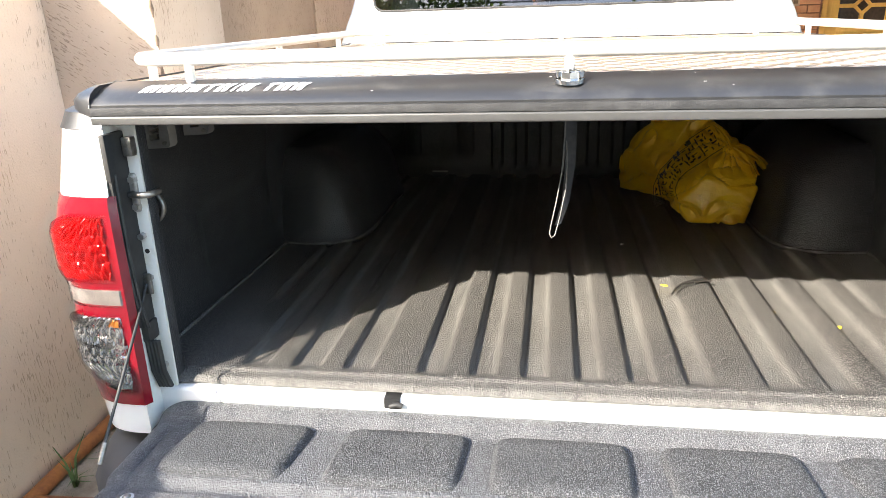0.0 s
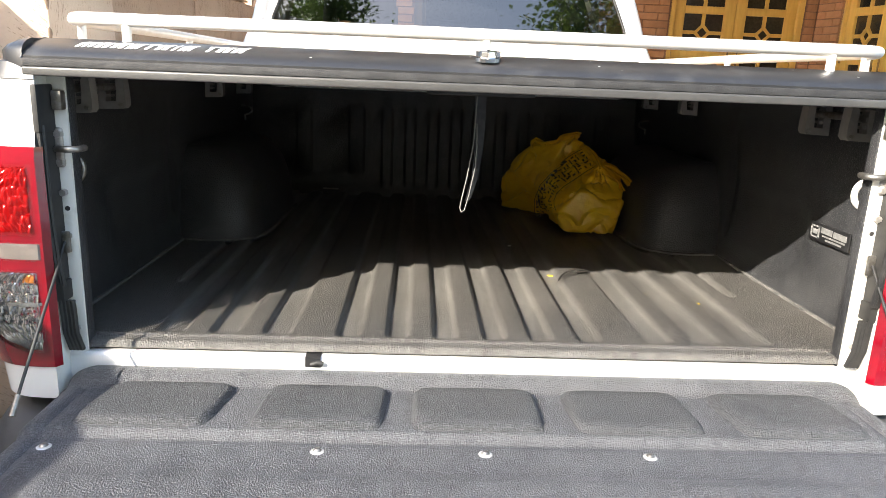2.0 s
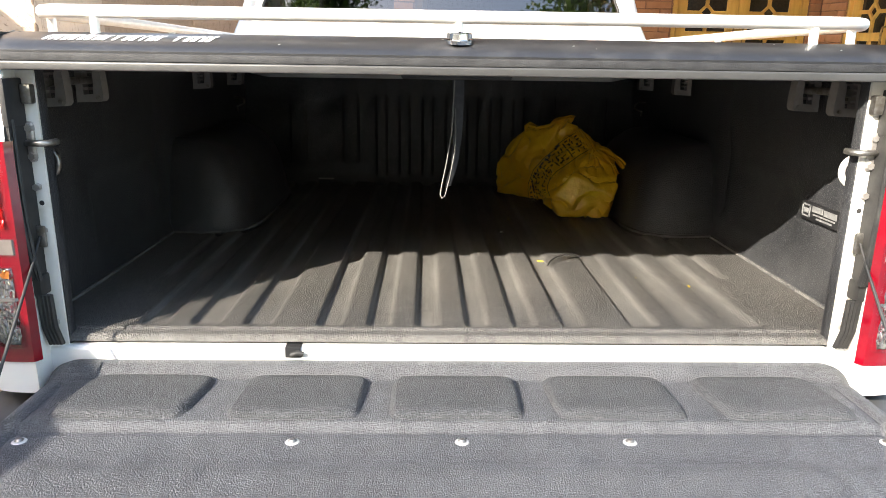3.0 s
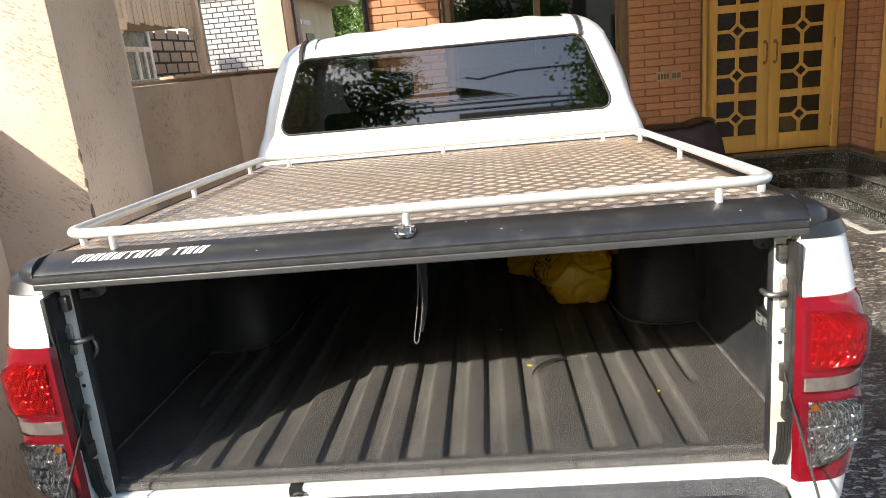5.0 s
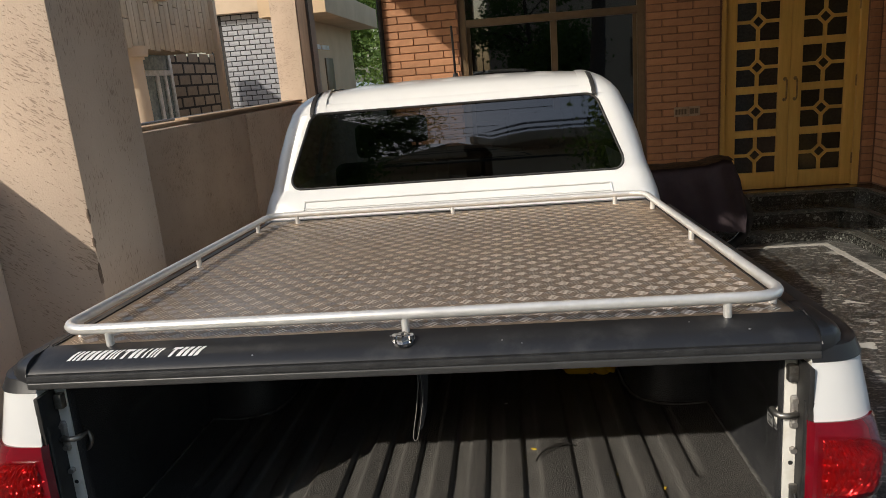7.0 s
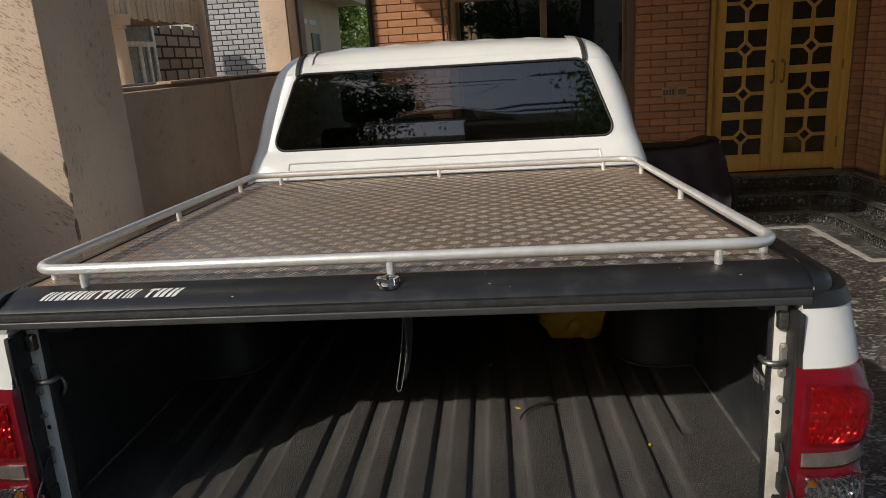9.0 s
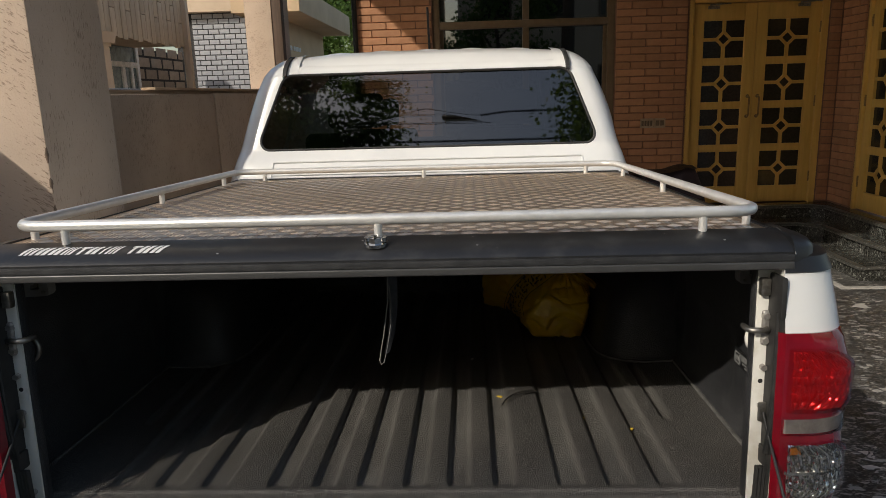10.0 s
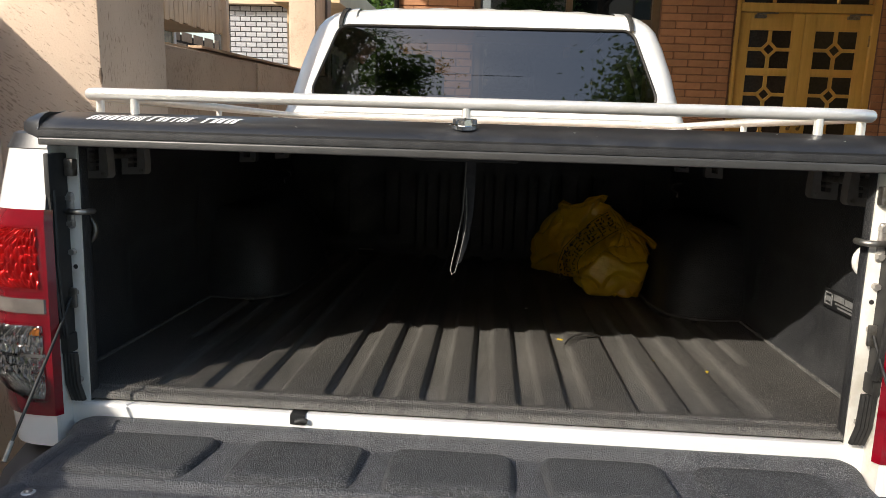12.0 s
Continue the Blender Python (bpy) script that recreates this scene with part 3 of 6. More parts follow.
def lamp_patch(name, s, q0, inset, z0, z1, off, mat, parent, label="", n=16, cells=None, depth=0.0, cut=None):
    """A patch that follows the corner; cells (columns, rows) press it into rows of small flutes, cut trims its outer corners."""
    bm = bmesh.new()
    nu, nv = (cells[0] * 5, cells[1] * 6) if cells else (n, n)
    def f(u, v):
        z = z0 + (z1 - z0) * v
        q = q0 + (lerp_table(QOUT, z) - inset - (lerp_table(cut, z) if cut else 0.0) - q0) * u
        o = off + lerp_table(BULGE, z) * smoothstep(0.0, 0.5, q)
        if cells:
            row = int(min(v, 0.9999) * cells[1])
            a, b = (u * cells[0]) % 1.0 * 2 - 1, (v * cells[1]) % 1.0
            col = int(u * cells[0] * 0.999)
            tx, ty = ((row * 7 + col * 5) % 5 - 2) * 0.36, ((row * 3 + col * 11) % 7 - 3) * 0.26
            o += depth * (0.75 * (1 - a * a) + 0.5 * (1 - (2 * b - 1) ** 2) + tx * a + ty * 1.6 * (2 * b - 1))
        x, y = skin(q, z, o)
        return Vector((s * x, y, z))
    sheet(bm, [i / nu for i in range(nu + 1)], [i / nv for i in range(nv + 1)], f)
    if not cells:
        # close the rim back into the body
        rim = [e for e in bm.edges if e.is_boundary]
        r = bmesh.ops.extrude_edge_only(bm, edges=rim)
        for v in [v for v in r["geom"] if isinstance(v, bmesh.types.BMVert)]:
            v.co += Vector((-s * 0.008, 0.012, 0))
    ob = part(name, bm, mat, parent, label, 14 if cells else 50)
    if mat in (REDCOVER, CLEARCOVER):
        ob.visible_shadow = False
    return ob


for s in (-1, 1):
    lamp = lamp_patch("tail_light", s, 0.0, 0.05, 0.852, 1.214, 0.003, RED, truck, "red and clear tail light", 22)
    lamp_patch("upper_reflector", s, 0.05, 0.46, 1.08, 1.183, 0.004, REDFACET, lamp, "", 12, (15, 7), 0.0021, UPPERCUT)
    lamp_patch("upper_lens", s, 0.04, 0.42, 1.075, 1.188, 0.0098, REDCOVER, lamp, "clear red lens", 12, cut=UPPERCUT)
    lamp_patch("middle_strip", s, 0.02, 0.06, 1.036, 1.061, 0.006, STRIP, lamp, "cloudy clear strip", 8)
    lamp_patch("strip_lens", s, 0.016, 0.05, 1.033, 1.064, 0.0085, CLEARCOVER, lamp, "clear strip lens", 8)
    lamp_patch("upper_bowl", s, 0.05, 0.46, 0.963, 1.014, 0.004, FACET, lamp, "chrome reflector", 13, (17, 3), 0.0018, LOWERCUT)
    lamp_patch("lower_bowl", s, 0.05, 0.46, 0.884, 0.96, 0.004, FACET, lamp, "chrome reflector", 13, (16, 5), 0.0022, LOWERCUT)
    lamp_patch("divider", s, 0.05, 0.46, 0.9585, 0.9645, 0.0075, FACET, lamp, "chrome dividing edge", 8)
    lamp_patch("lower_lens", s, 0.04, 0.42, 0.879, 1.019, 0.0098, CLEARCOVER, lamp, "clear lens", 14, cut=LOWERCUT)
    lamp_patch("indicator", s, 0.062, 0.82, 0.998, 1.011, 0.0066, AMBER, lamp, "amber indicator", 4, (2, 1), 0.001)

PADLINER = material("pad_liner", (0.008, 0.009, 0.011), 0.55, second=(0.028, 0.029, 0.031), scale=9, detail=14, grit=0.78, contrast=(0.4, 0.66), bump=1.0, bump_scale=440, bump_dist=0.005,
                    speck=(0.15, 0.153, 0.16), speck_scale=700, speck_at=0.48, speck_w=0.17, stretch=(1, 0.6, 1))
# tailgate lowered flat
PADS = [(-0.605, -0.41), (-0.345, -0.15), (-0.1, 0.1), (0.155, 0.35), (0.41, 0.61)]


def gate_z(x, y):
    z = 0.826
    # rounded hinge edge and side edges
    ey = -0.054 - y
    if ey < 0.016:
        z -= 0.016 * (1 - math.sqrt(max(0, 1 - (1 - ey / 0.016) ** 2)))
    ex = gate_half(y) - abs(x)
    if ex < 0.035:
        z -= 0.03 * (1 - math.sqrt(max(0, 1 - (1 - max(ex, 0) / 0.035) ** 2)))
    z += 0.012 - 0.020 * smoothstep(-0.078, -0.108, y)
    z -= 0.009 * smoothstep(-0.243, -0.252, y) + 0.0035 * smoothstep(-0.252, -0.256, y) * (1 - smoothstep(-0.262, -0.27, y) if y > -0.27 else 0)
    if y < -0.1:
        z -= 0.005 * smoothstep(-0.1, -0.13, y) * (1 - smoothstep(0.0, 0.009, abs(abs(x) - 0.648)))
        z += 0.003 * smoothstep(-0.1, -0.13, y) * smoothstep(0.648, 0.66, abs(x)) * smoothstep(0.69, 0.675, abs(x))
    z += 0.007 * smoothstep(-0.62, -0.58, x) * smoothstep(0.62, 0.58, x) * smoothstep(-0.34, -0.37, y)
    return z


def gate_half(y):
    d = min(max((-0.054 - y) / 0.06, 0), 1)
    return 0.694 - 0.04 * (1 - math.sqrt(1 - (1 - d) ** 2))


gate = part("tailgate", sheet(bmesh.new(), np.linspace(-1, 1, 221), list(np.linspace(-0.054, -0.3, 72)) + list(np.linspace(-0.31, -0.56, 16)),
                              lambda u, y: (u * gate_half(y), y, gate_z(u * gate_half(y), y))), GATELINER, truck, "lowered tailgate lined in speckled charcoal coating", 60)
for a, b in PADS:
    def pad(u, v):
        # rounded raised pad: u, v from -1 to 1
        k = max(abs(u), abs(v))
        e = 1 - smoothstep(0.86, 0.98, k)
        n = 9.0
        r = (abs(u) ** n + abs(v) ** n) ** (1 / n) or 1.0
        f = k / r if r else 1
        x, y = (a + b) / 2 + u * f * (b - a + 0.02) / 2 - 0.012 * v * (a + b) / 1.2, -0.170 + v * f * 0.072
        return (x, y, gate_z(x, y) - 0.002 + 0.0135 * e)
    part("pad", sheet(bmesh.new(), [-1, -0.98, -0.95, -0.92, -0.89, -0.86, -0.7, -0.3, 0.3, 0.7, 0.86, 0.89, 0.92, 0.95, 0.98, 1], [-1, -0.98, -0.95, -0.92, -0.89, -0.86, -0.6, 0, 0.6, 0.86, 0.89, 0.92, 0.95, 0.98, 1], pad), PADLINER, gate, "raised dark pad", 60)
boxpart("outer_skin", (-0.685, 0.685, -0.565, -0.075, 0.75, 0.792), PAINT, gate, "white painted outer face", 0.01)

# bed cover
cover = boxpart("bed_cover", (-0.705, 0.705, -0.012, 1.33, 1.352, 1.376), PLATE, truck, "aluminium tread-plate bed cover", 0.001, 1)
bm = bmesh.new()
prof = [(-0.008, 1.379), (-0.05, 1.371), (-0.078, 1.358), (-0.084, 1.35), (-0.084, 1.344), (-0.078, 1.341), (-0.084, 1.338), (-0.086, 1.327), (-0.08, 1.322), (0.02, 1.322), (0.02, 1.35)]
loftbox(bm, [[(x, y, z) for y, z in prof] for x in (-0.712, 0.712)])
part("rear_trim", bm, BLACK, cover, "black aluminium rear edge profile", 30)
BAND = material("rough_rubber_band", (0.012, 0.0122, 0.013), 0.75, second=(0.03, 0.03, 0.031), scale=40, bump=0.4, bump_scale=420)
STRIPM = material("grey_anodised_strip", (0.075, 0.074, 0.072), 0.4, 0.3, second=(0.055, 0.054, 0.052), scale=12)
boxpart("rubber_band", (-0.7115, 0.7115, -0.0875, -0.079, 1.3345, 1.3465), BAND, cover, "rough black rubber band", 0.002)
boxpart("lower_strip", (-0.7115, 0.7115, -0.0895, -0.079, 1.3205, 1.334), STRIPM, cover, "grey anodised lower edge", 0.003, 3)
for s in (-1, 1):
    bm = bmesh.new()
    prof = [(0.7, 1.379), (0.735, 1.37), (0.755, 1.355), (0.757, 1.342), (0.7, 1.342)]
    loftbox(bm, [[(s * x, y, z) for x, z in prof] for y in (-0.012, 1.34)])
    part("side_trim", bm, BLACK, cover, "", 30)
    bm = bmesh.new()
    rings = []
    for z, g in ((1.3275, 0.004), (1.330, 0.0), (1.357, 0.0), (1.366, 0.006), (1.373, 0.018), (1.377, 0.032)):
        rings.append([(s * 0.711, -0.085 + g, z), (s * (0.734 - g * 0.4), -0.080 + g, z), (s * (0.75 - g), -0.066 + g, z), (s * (0.7585 - g), -0.04 + 0.5 * g, z), (s * (0.7585 - g), 0.06, z), (s * 0.711, 0.06, z)])
    loftbox(bm, rings)
    part("corner_cap", bm, BLACK, cover, "", 40)
    part("cap_seam", tube(bmesh.new(), [(s * 0.7125, -0.006, 1.3795), (s * 0.7125, -0.05, 1.3715), (s * 0.7125, -0.079, 1.358), (s * 0.7125, -0.0865, 1.346)], 0.0012, 6), STEEL, cover, "pale worn seam", 40)
boxpart("front_trim", (-0.712, 0.712, 1.325, 1.36, 1.345, 1.379), BLACK, cover)

# rail round the cover
def loop(x, y0, y1, r, z, n=6):
    pts = []
    for cx, cy, a0 in ((x - r, y1 - r, 0), (-x + r, y1 - r, 90), (-x + r, y0 + r, 180), (x - r, y0 + r, 270)):
        pts += [(cx + r * math.cos(radians(a0 + a)), cy + r * math.sin(radians(a0 + a)), z) for a in np.linspace(0, 90, n)]
    return pts
part("rail", tube(bmesh.new(), loop(0.682, -0.014, 1.267, 0.055, 1.411), 0.0105, 14, True), ALU, cover, "brushed aluminium tube rail", 60)
for x, y in [(a, b) for b in (-0.014, 1.267) for a in (-0.58, 0.0, 0.58)] + [(a, b) for a in (-0.682, 0.682) for b in (0.055, 0.63, 1.125)]:
    part("post", disc(bmesh.new(), (x, y, 1.375), (0, 0, 1), 0.0075, 0.034, 14), ALU, cover, "", 60)

# cab
CABY = [(1.28, 1.405), (1.38, 1.415), (1.44, 1.44), (1.475, 1.468), (1.765, 1.548), (1.79, 1.565), (1.82, 1.6), (1.845, 1.66), (1.86, 1.75)]
CABW = [(1.28, 0.81), (1.38, 0.788), (1.5, 0.753), (1.6, 0.729), (1.7, 0.697), (1.765, 0.668), (1.80, 0.642), (1.83, 0.608), (1.86, 0.552)]


def cab_point(x, z):
    w = lerp_table(CABW, z)
    d = max(0, abs(x) - (w - 0.10)) / 0.10
    return (x, lerp_table(CABY, z) + 0.13 * (1 - math.sqrt(max(0, 1 - min(d, 1) ** 2.4))), z)


def rounded(x0, x1, z0, z1, rs, flare, n=10):
    """Outline of a rounded trapezium; flare widens its foot."""
    pts = []
    for cx, cz, a0, r, sx in ((x1, z1, 0, rs[0], 1), (x0, z1, 90, rs[0], -1), (x0, z0, 180, rs[1], -1), (x1, z0, 270, rs[1], 1)):
        for a in np.linspace(0, 90, n):
            c, q = math.cos(radians(a0 + a)), math.sin(radians(a0 + a))
            px = cx - sx * r + r * c
            pz = cz + (-r if cz == z1 else r) + r * q
            px += sx * flare * (z1 - pz) / (z1 - z0)
            pts.append((px, pz))
    return pts


inner = rounded(-0.556, 0.556, 1.478, 1.765, (0.035, 0.055), 0.108)
# outline of the panel, matched to the four corners of the window
top_z, low_z = 1.80, 1.28
outer = []
for i in range(40):
    q, f = i // 10, (i % 10) / 9
    if q == 0:
        outer.append((lerp_table(CABW, 1.70 + 0.1 * f), 1.70 + 0.1 * f) if f < 0.9 else (0.56, top_z))
    elif q == 1:
        outer.append((-0.56, top_z) if f < 0.1 else (-lerp_table(CABW, 1.8 - 0.1 * f), 1.8 - 0.1 * f))
    elif q == 2:
        z = 1.52 - 0.24 * f
        outer.append((-lerp_table(CABW, z), z) if f < 0.9 else (-0.62, low_z))
    else:
        z = low_z + 0.24 * f
        outer.append((0.62, low_z) if f < 0.1 else (lerp_table(CABW, z), z))
bm = bmesh.new()
rings = []
for k in np.linspace(0, 1, 9):
    rings.append([(a[0] + (b[0] - a[0]) * k, a[1] + (b[1] - a[1]) * k) for a, b in zip(inner, outer)])
cnt = [6 if math.dist(a, b) > 0.08 else 1 for a, b in zip(inner, inner[1:] + inner[:1])]
vr = []
for ring in rings:
    row = []
    for (a, b), m in zip(zip(ring, ring[1:] + ring[:1]), cnt):
        row += [bm.verts.new(cab_point(a[0] + (b[0] - a[0]) * j / m, a[1] + (b[1] - a[1]) * j / m)) for j in range(m)]
    vr.append(row)
for a, b in zip(vr, vr[1:]):
    for i in range(len(a)):
        bm.faces.new((a[i], a[(i + 1) % len(a)], b[(i + 1) % len(a)], b[i]))
cab = part("cab", bm, PAINT, truck, "white cab back with a wide window", 60)

def cab_side(s):
    def f(y, z):
        x0, y0, _ = cab_point(lerp_table(CABW, z), z)
        t = y
        return (s * (lerp_table(CABW, z) + 0.05 * smoothstep(0, 0.5, t)), y0 + t * (3.3 - y0), z)
    return f
for s in (-1, 1):
    bm = bmesh.new()
    # solid lower side, pillars and roof rail: window gap between
    sheet(bm, np.linspace(0, 1, 12), [1.28, 1.38, 1.42], cab_side(s))
    sheet(bm, np.linspace(0, 0.12, 4), [1.42, 1.5, 1.6, 1.7, 1.75], cab_side(s))
    sheet(bm, np.linspace(0.5, 0.56, 3), [1.42, 1.5, 1.6, 1.7, 1.75], cab_side(s))
    sheet(bm, np.linspace(0, 0.8, 12), [1.75, 1.765, 1.8, 1.83, 1.86], cab_side(s))
    part("cab_side", bm, PAINT, cab, "", 50)
    def corner(u, z):
        w = lerp_table(CABW, z)
        p = cab_point(0.5 + (w - 0.5) * u, z)
        return (s * p[0], p[1] - 0.001, p[2])
    part("roof_corner", sheet(bmesh.new(), np.linspace(0, 1, 20), [1.765, 1.78, 1.79, 1.8, 1.81, 1.82, 1.83, 1.838, 1.845, 1.853, 1.86], corner), PAINT, cab, "", 60)
def roof(u, t):
    y = 1.555 + t * 1.25
    base = lerp_table([(1.555, 1.775), (1.575, 1.8), (1.61, 1.832), (1.66, 1.852), (1.75, 1.865), (2.1, 1.88), (2.85, 1.865)], y)
    w = lerp_table([(1.555, 0.60), (1.6, 0.58), (1.75, 0.565), (2.9, 0.56)], y)
    return (u * w, y, base - 0.02 * abs(u) ** 3)
part("roof", sheet(bmesh.new(), np.linspace(-1, 1, 25), [0, 0.01, 0.025, 0.045, 0.07, 0.1, 0.15, 0.22, 0.4, 0.6, 0.8, 1.0], roof), PAINT, cab, "white cab roof", 60)
TINT = glass("tinted_rear_glass", (0.10, 0.102, 0.10), 2.6)
bm = bmesh.new()
c = bm.verts.new(cab_point(0, 1.62))
rows = []
for k in (0.25, 0.5, 0.75, 1.012):
    rows.append([bm.verts.new(Vector(cab_point(x * k, 1.62 + (z - 1.62) * k)) + Vector((0, 0.004, 0))) for x, z in inner])
for i in range(40):
    bm.faces.new((c, rows[0][i], rows[0][(i + 1) % 40]))
for a, b in zip(rows, rows[1:]):
    for i in range(40):
        bm.faces.new((a[i], b[i], b[(i + 1) % 40], a[(i + 1) % 40]))
part("rear_window", bm, TINT, cab, "dark tinted rear window", 60)

lower = boxpart("lower_body", (-0.85, 0.85, 1.62, 3.75, 0.35, 1.3), PAINT, truck, "white cab doors and floor", 0.08, 4)
hood = part("bonnet", loftbox(bmesh.new(), [[(-w, y, 0.4), (w, y, 0.4), (w, y, z - 0.12), (w - 0.12, y, z), (-w + 0.12, y, z), (-w, y, z - 0.12)]
                                           for y, w, z in ((3.7, 0.85, 1.22), (4.3, 0.85, 1.17), (4.8, 0.82, 1.08), (5.02, 0.75, 0.95))]), PAINT, truck, "white bonnet", 50)
boxpart("cabin_floor", (-0.7, 0.7, 1.64, 3.6, 1.22, 1.305), BLACKISH, truck)
boxpart("cabin_back", (-0.64, 0.64, 1.6, 1.63, 1.3, 1.44), BLACKISH, truck)
boxpart("dashboard", (-0.7, 0.7, 3.15, 3.6, 1.28, 1.46), BLACKISH, truck, "", 0.03, 3)
for x, y in ((-0.34, 1.86), (0.34, 1.86), (-0.36, 2.75), (0.36, 2.75)):
    bm = box(bmesh.new(), x - 0.23, x + 0.23, y, y + 0.12, 1.25, 1.53, 0.04, 3)
    part("seat_back", bm, BLACKISH, truck, "dark seat back", 50)
    bm = box(bmesh.new(), x - 0.125, x + 0.125, y + 0.01, y + 0.1, 1.55, 1.70, 0.035, 3)
    disc(bm, (x - 0.06, y + 0.06, 1.5), (0, 0, 1), 0.008, 0.08, 8)
    disc(bm, (x + 0.06, y + 0.06, 1.5), (0, 0, 1), 0.008, 0.08, 8)
    part("headrest", bm, BLACKISH, truck, "dark headrest", 50)
# windscreen pillars
for s in (-1, 1):
    part("screen_pillar", tube(bmesh.new(), [(s * 0.58, 2.75, 1.84), (s * 0.66, 3.2, 1.62), (s * 0.74, 3.65, 1.28)], 0.035, 8), BLACKISH, truck, "", 60)
    # ditch strip from the window corner over the roof edge
    bm = bmesh.new()
    path = [(1.755, 1.539, 0.553), (1.778, 1.55, 0.553), (1.797, 1.567, 0.551), (1.82, 1.60, 0.548), (1.836, 1.65, 0.546), (1.844, 1.75, 0.545), (1.857, 2.1, 0.545), (1.845, 2.7, 0.545)]
    sheet(bm, [-1, -0.8, 0.8, 1], path, lambda u, p: (s * p[2] + u * 0.0085, p[1] - (0.005 if abs(u) < 0.9 else -0.006), p[0] + (0.008 if abs(u) < 0.9 else -0.006)))
    part("roof_strip", bm, RUBBER, cab, "black roof strip", 50)
# pressed panel below the window
bm = bmesh.new()
def ring_strip(z0, z1, x):
    pts = [(-x, z0), (-x + 0.012, z1), (x - 0.012, z1), (x, z0)]
    return [Vector(cab_point(a + (b - a) * t, c + (d - c) * t)) + Vector((0, -0.002, 0)) for (a, c), (b, d) in zip(pts, pts[1:]) for t in np.linspace(0, 1, 12)]
tube(bm, ring_strip(1.345, 1.432, 0.605), 0.0035, 6)
tube(bm, [Vector(cab_point(x, 1.405)) + Vector((0, -0.002, 0)) for x in np.linspace(-0.595, 0.595, 30)], 0.003, 6)
tube(bm, [Vector(cab_point(x, 1.385)) + Vector((0, -0.002, 0)) for x in np.linspace(-0.595, 0.595, 30)], 0.003, 6)
part("panel_pressing", bm, PAINT, cab, "", 60)
# window rubber
bm = tube(bmesh.new(), [Vector(cab_point(x, z)) + Vector((0, -0.001, 0)) for x, z in inner], 0.0045, 6, True)
part("window_seal", bm, RUBBER, cab, "black window seal", 60)
# roof beads
for x in (-0.36, -0.18, 0.0, 0.18, 0.36):
    bm = bmesh.new()
    sheet(bm, [-1, -0.6, 0, 0.6, 1], [1.68, 1.7, 1.74, 1.9, 2.3, 2.6, 2.64], lambda u, y: (x + u * 0.06, y, roof(x / 0.565, (y - 1.555) / 1.25)[2] + (0.006 * (1 - u * u) if 1.69 < y < 2.62 else 0) - 0.002))
    part("roof_bead", bm, PAINT, cab, "", 60)
# aerial
bm = disc(bmesh.new(), (-0.035, 2.55, 1.868), (0, 0, 1), 0.024, 0.04, 14, 0.011)
aerial = part("aerial", bm, DARKGREY, truck, "black whip aerial", 50)
part("mast", tube(bmesh.new(), [(-0.035, 2.55, 1.89), (-0.035, 2.51, 2.03), (-0.036, 2.47, 2.14)], 0.006, 8), RUBBER, aerial, "", 60)
# wheels
for x in (-0.74, 0.74):
    for y in (1.12, 4.25):
        zc = 0.33 + 0.145 + 0.0314 * y
        wh = part("wheel", disc(bmesh.new(), (x - 0.12, y, zc), (1, 0, 0), 0.33, 0.24, 32), RUBBER, truck, "black road wheel", 40)
        part("rim", disc(bmesh.new(), (x - 0.125, y, zc), (1, 0, 0), 0.2, 0.25, 24), STEEL, wh, "grey steel rim", 40)

# ---- tread plate, lock, lettering ----
def tread_bars():
    verts, faces = [], []
    px, py = 0.0298, 0.0342
    hexa = [(-1, 0), (-0.55, -1), (0.55, -1), (1, 0), (0.55, 1), (-0.55, 1)]
    nx, ny = 46, 38
    for i in range(nx):
        for j in range(ny):
            cx, cy = -0.686 + (i + 0.5) * px, 0.006 + (j + 0.5) * py
            a = radians(42 if (i + j) % 2 else -42)
            ca, sa = math.cos(a), math.sin(a)
            for k in (-1.5, -0.5, 0.5, 1.5):
                o = k * 0.0066
                half = 0.0190 - 0.0018 * abs(k)
                base = len(verts)
                for hx, hy in hexa:
                    u, v = hx * half, o + hy * 0.0012
                    verts.append((cx + u * ca - v * sa, cy + u * sa + v * ca, 1.3755))
                for hx in (-0.5, 0.5):
                    u, v = hx * half, o
                    verts.append((cx + u * ca - v * sa, cy + u * sa + v * ca, 1.3770))
                f = base
                faces += [(f, f + 1, f + 6), (f + 1, f + 2, f + 7, f + 6), (f + 2, f + 3, f + 7), (f + 3, f + 4, f + 7), (f + 4, f + 5, f + 6, f + 7), (f + 5, f, f + 6)]
    me = bpy.data.meshes.new("tread_pattern")
    me.from_pydata(verts, [], faces)
    me.materials.append(TREAD)
    ob = new("tread_pattern", me)
    ob.parent = cover
    ob["kind"] = "stuff"
    ob["label"] = "worn raised bars of the tread plate"


TREAD = material("worn_tread", (0.76, 0.635, 0.49), 0.3, 0.82, second=(0.56, 0.455, 0.34), scale=4)
tread_bars()

lock = part("lock", disc(bmesh.new(), (0, -0.05, 1.3705), (0, -0.2, 1), 0.021, 0.006, 24), CHROME, cover, "chrome turn lock", 40)
part("barrel", disc(bmesh.new(), (0, -0.051, 1.376), (0, -0.2, 1), 0.014, 0.009, 6, 0.012), CHROME, lock, "", 40)
bm = bmesh.new()
for s in (-1, 1):
    disc(bm, (s * 0.014, -0.053, 1.377), (0, -0.2, 1), 0.006, 0.008, 14)
box(bm, -0.014, 0.014, -0.057, -0.049, 1.378, 1.386, 0.002)
part("wings", bm, CHROME, lock, "", 40)
part("key_slot", box(bmesh.new(), -0.002, 0.002, -0.059, -0.048, 1.3862, 1.3872), BLACK, lock)
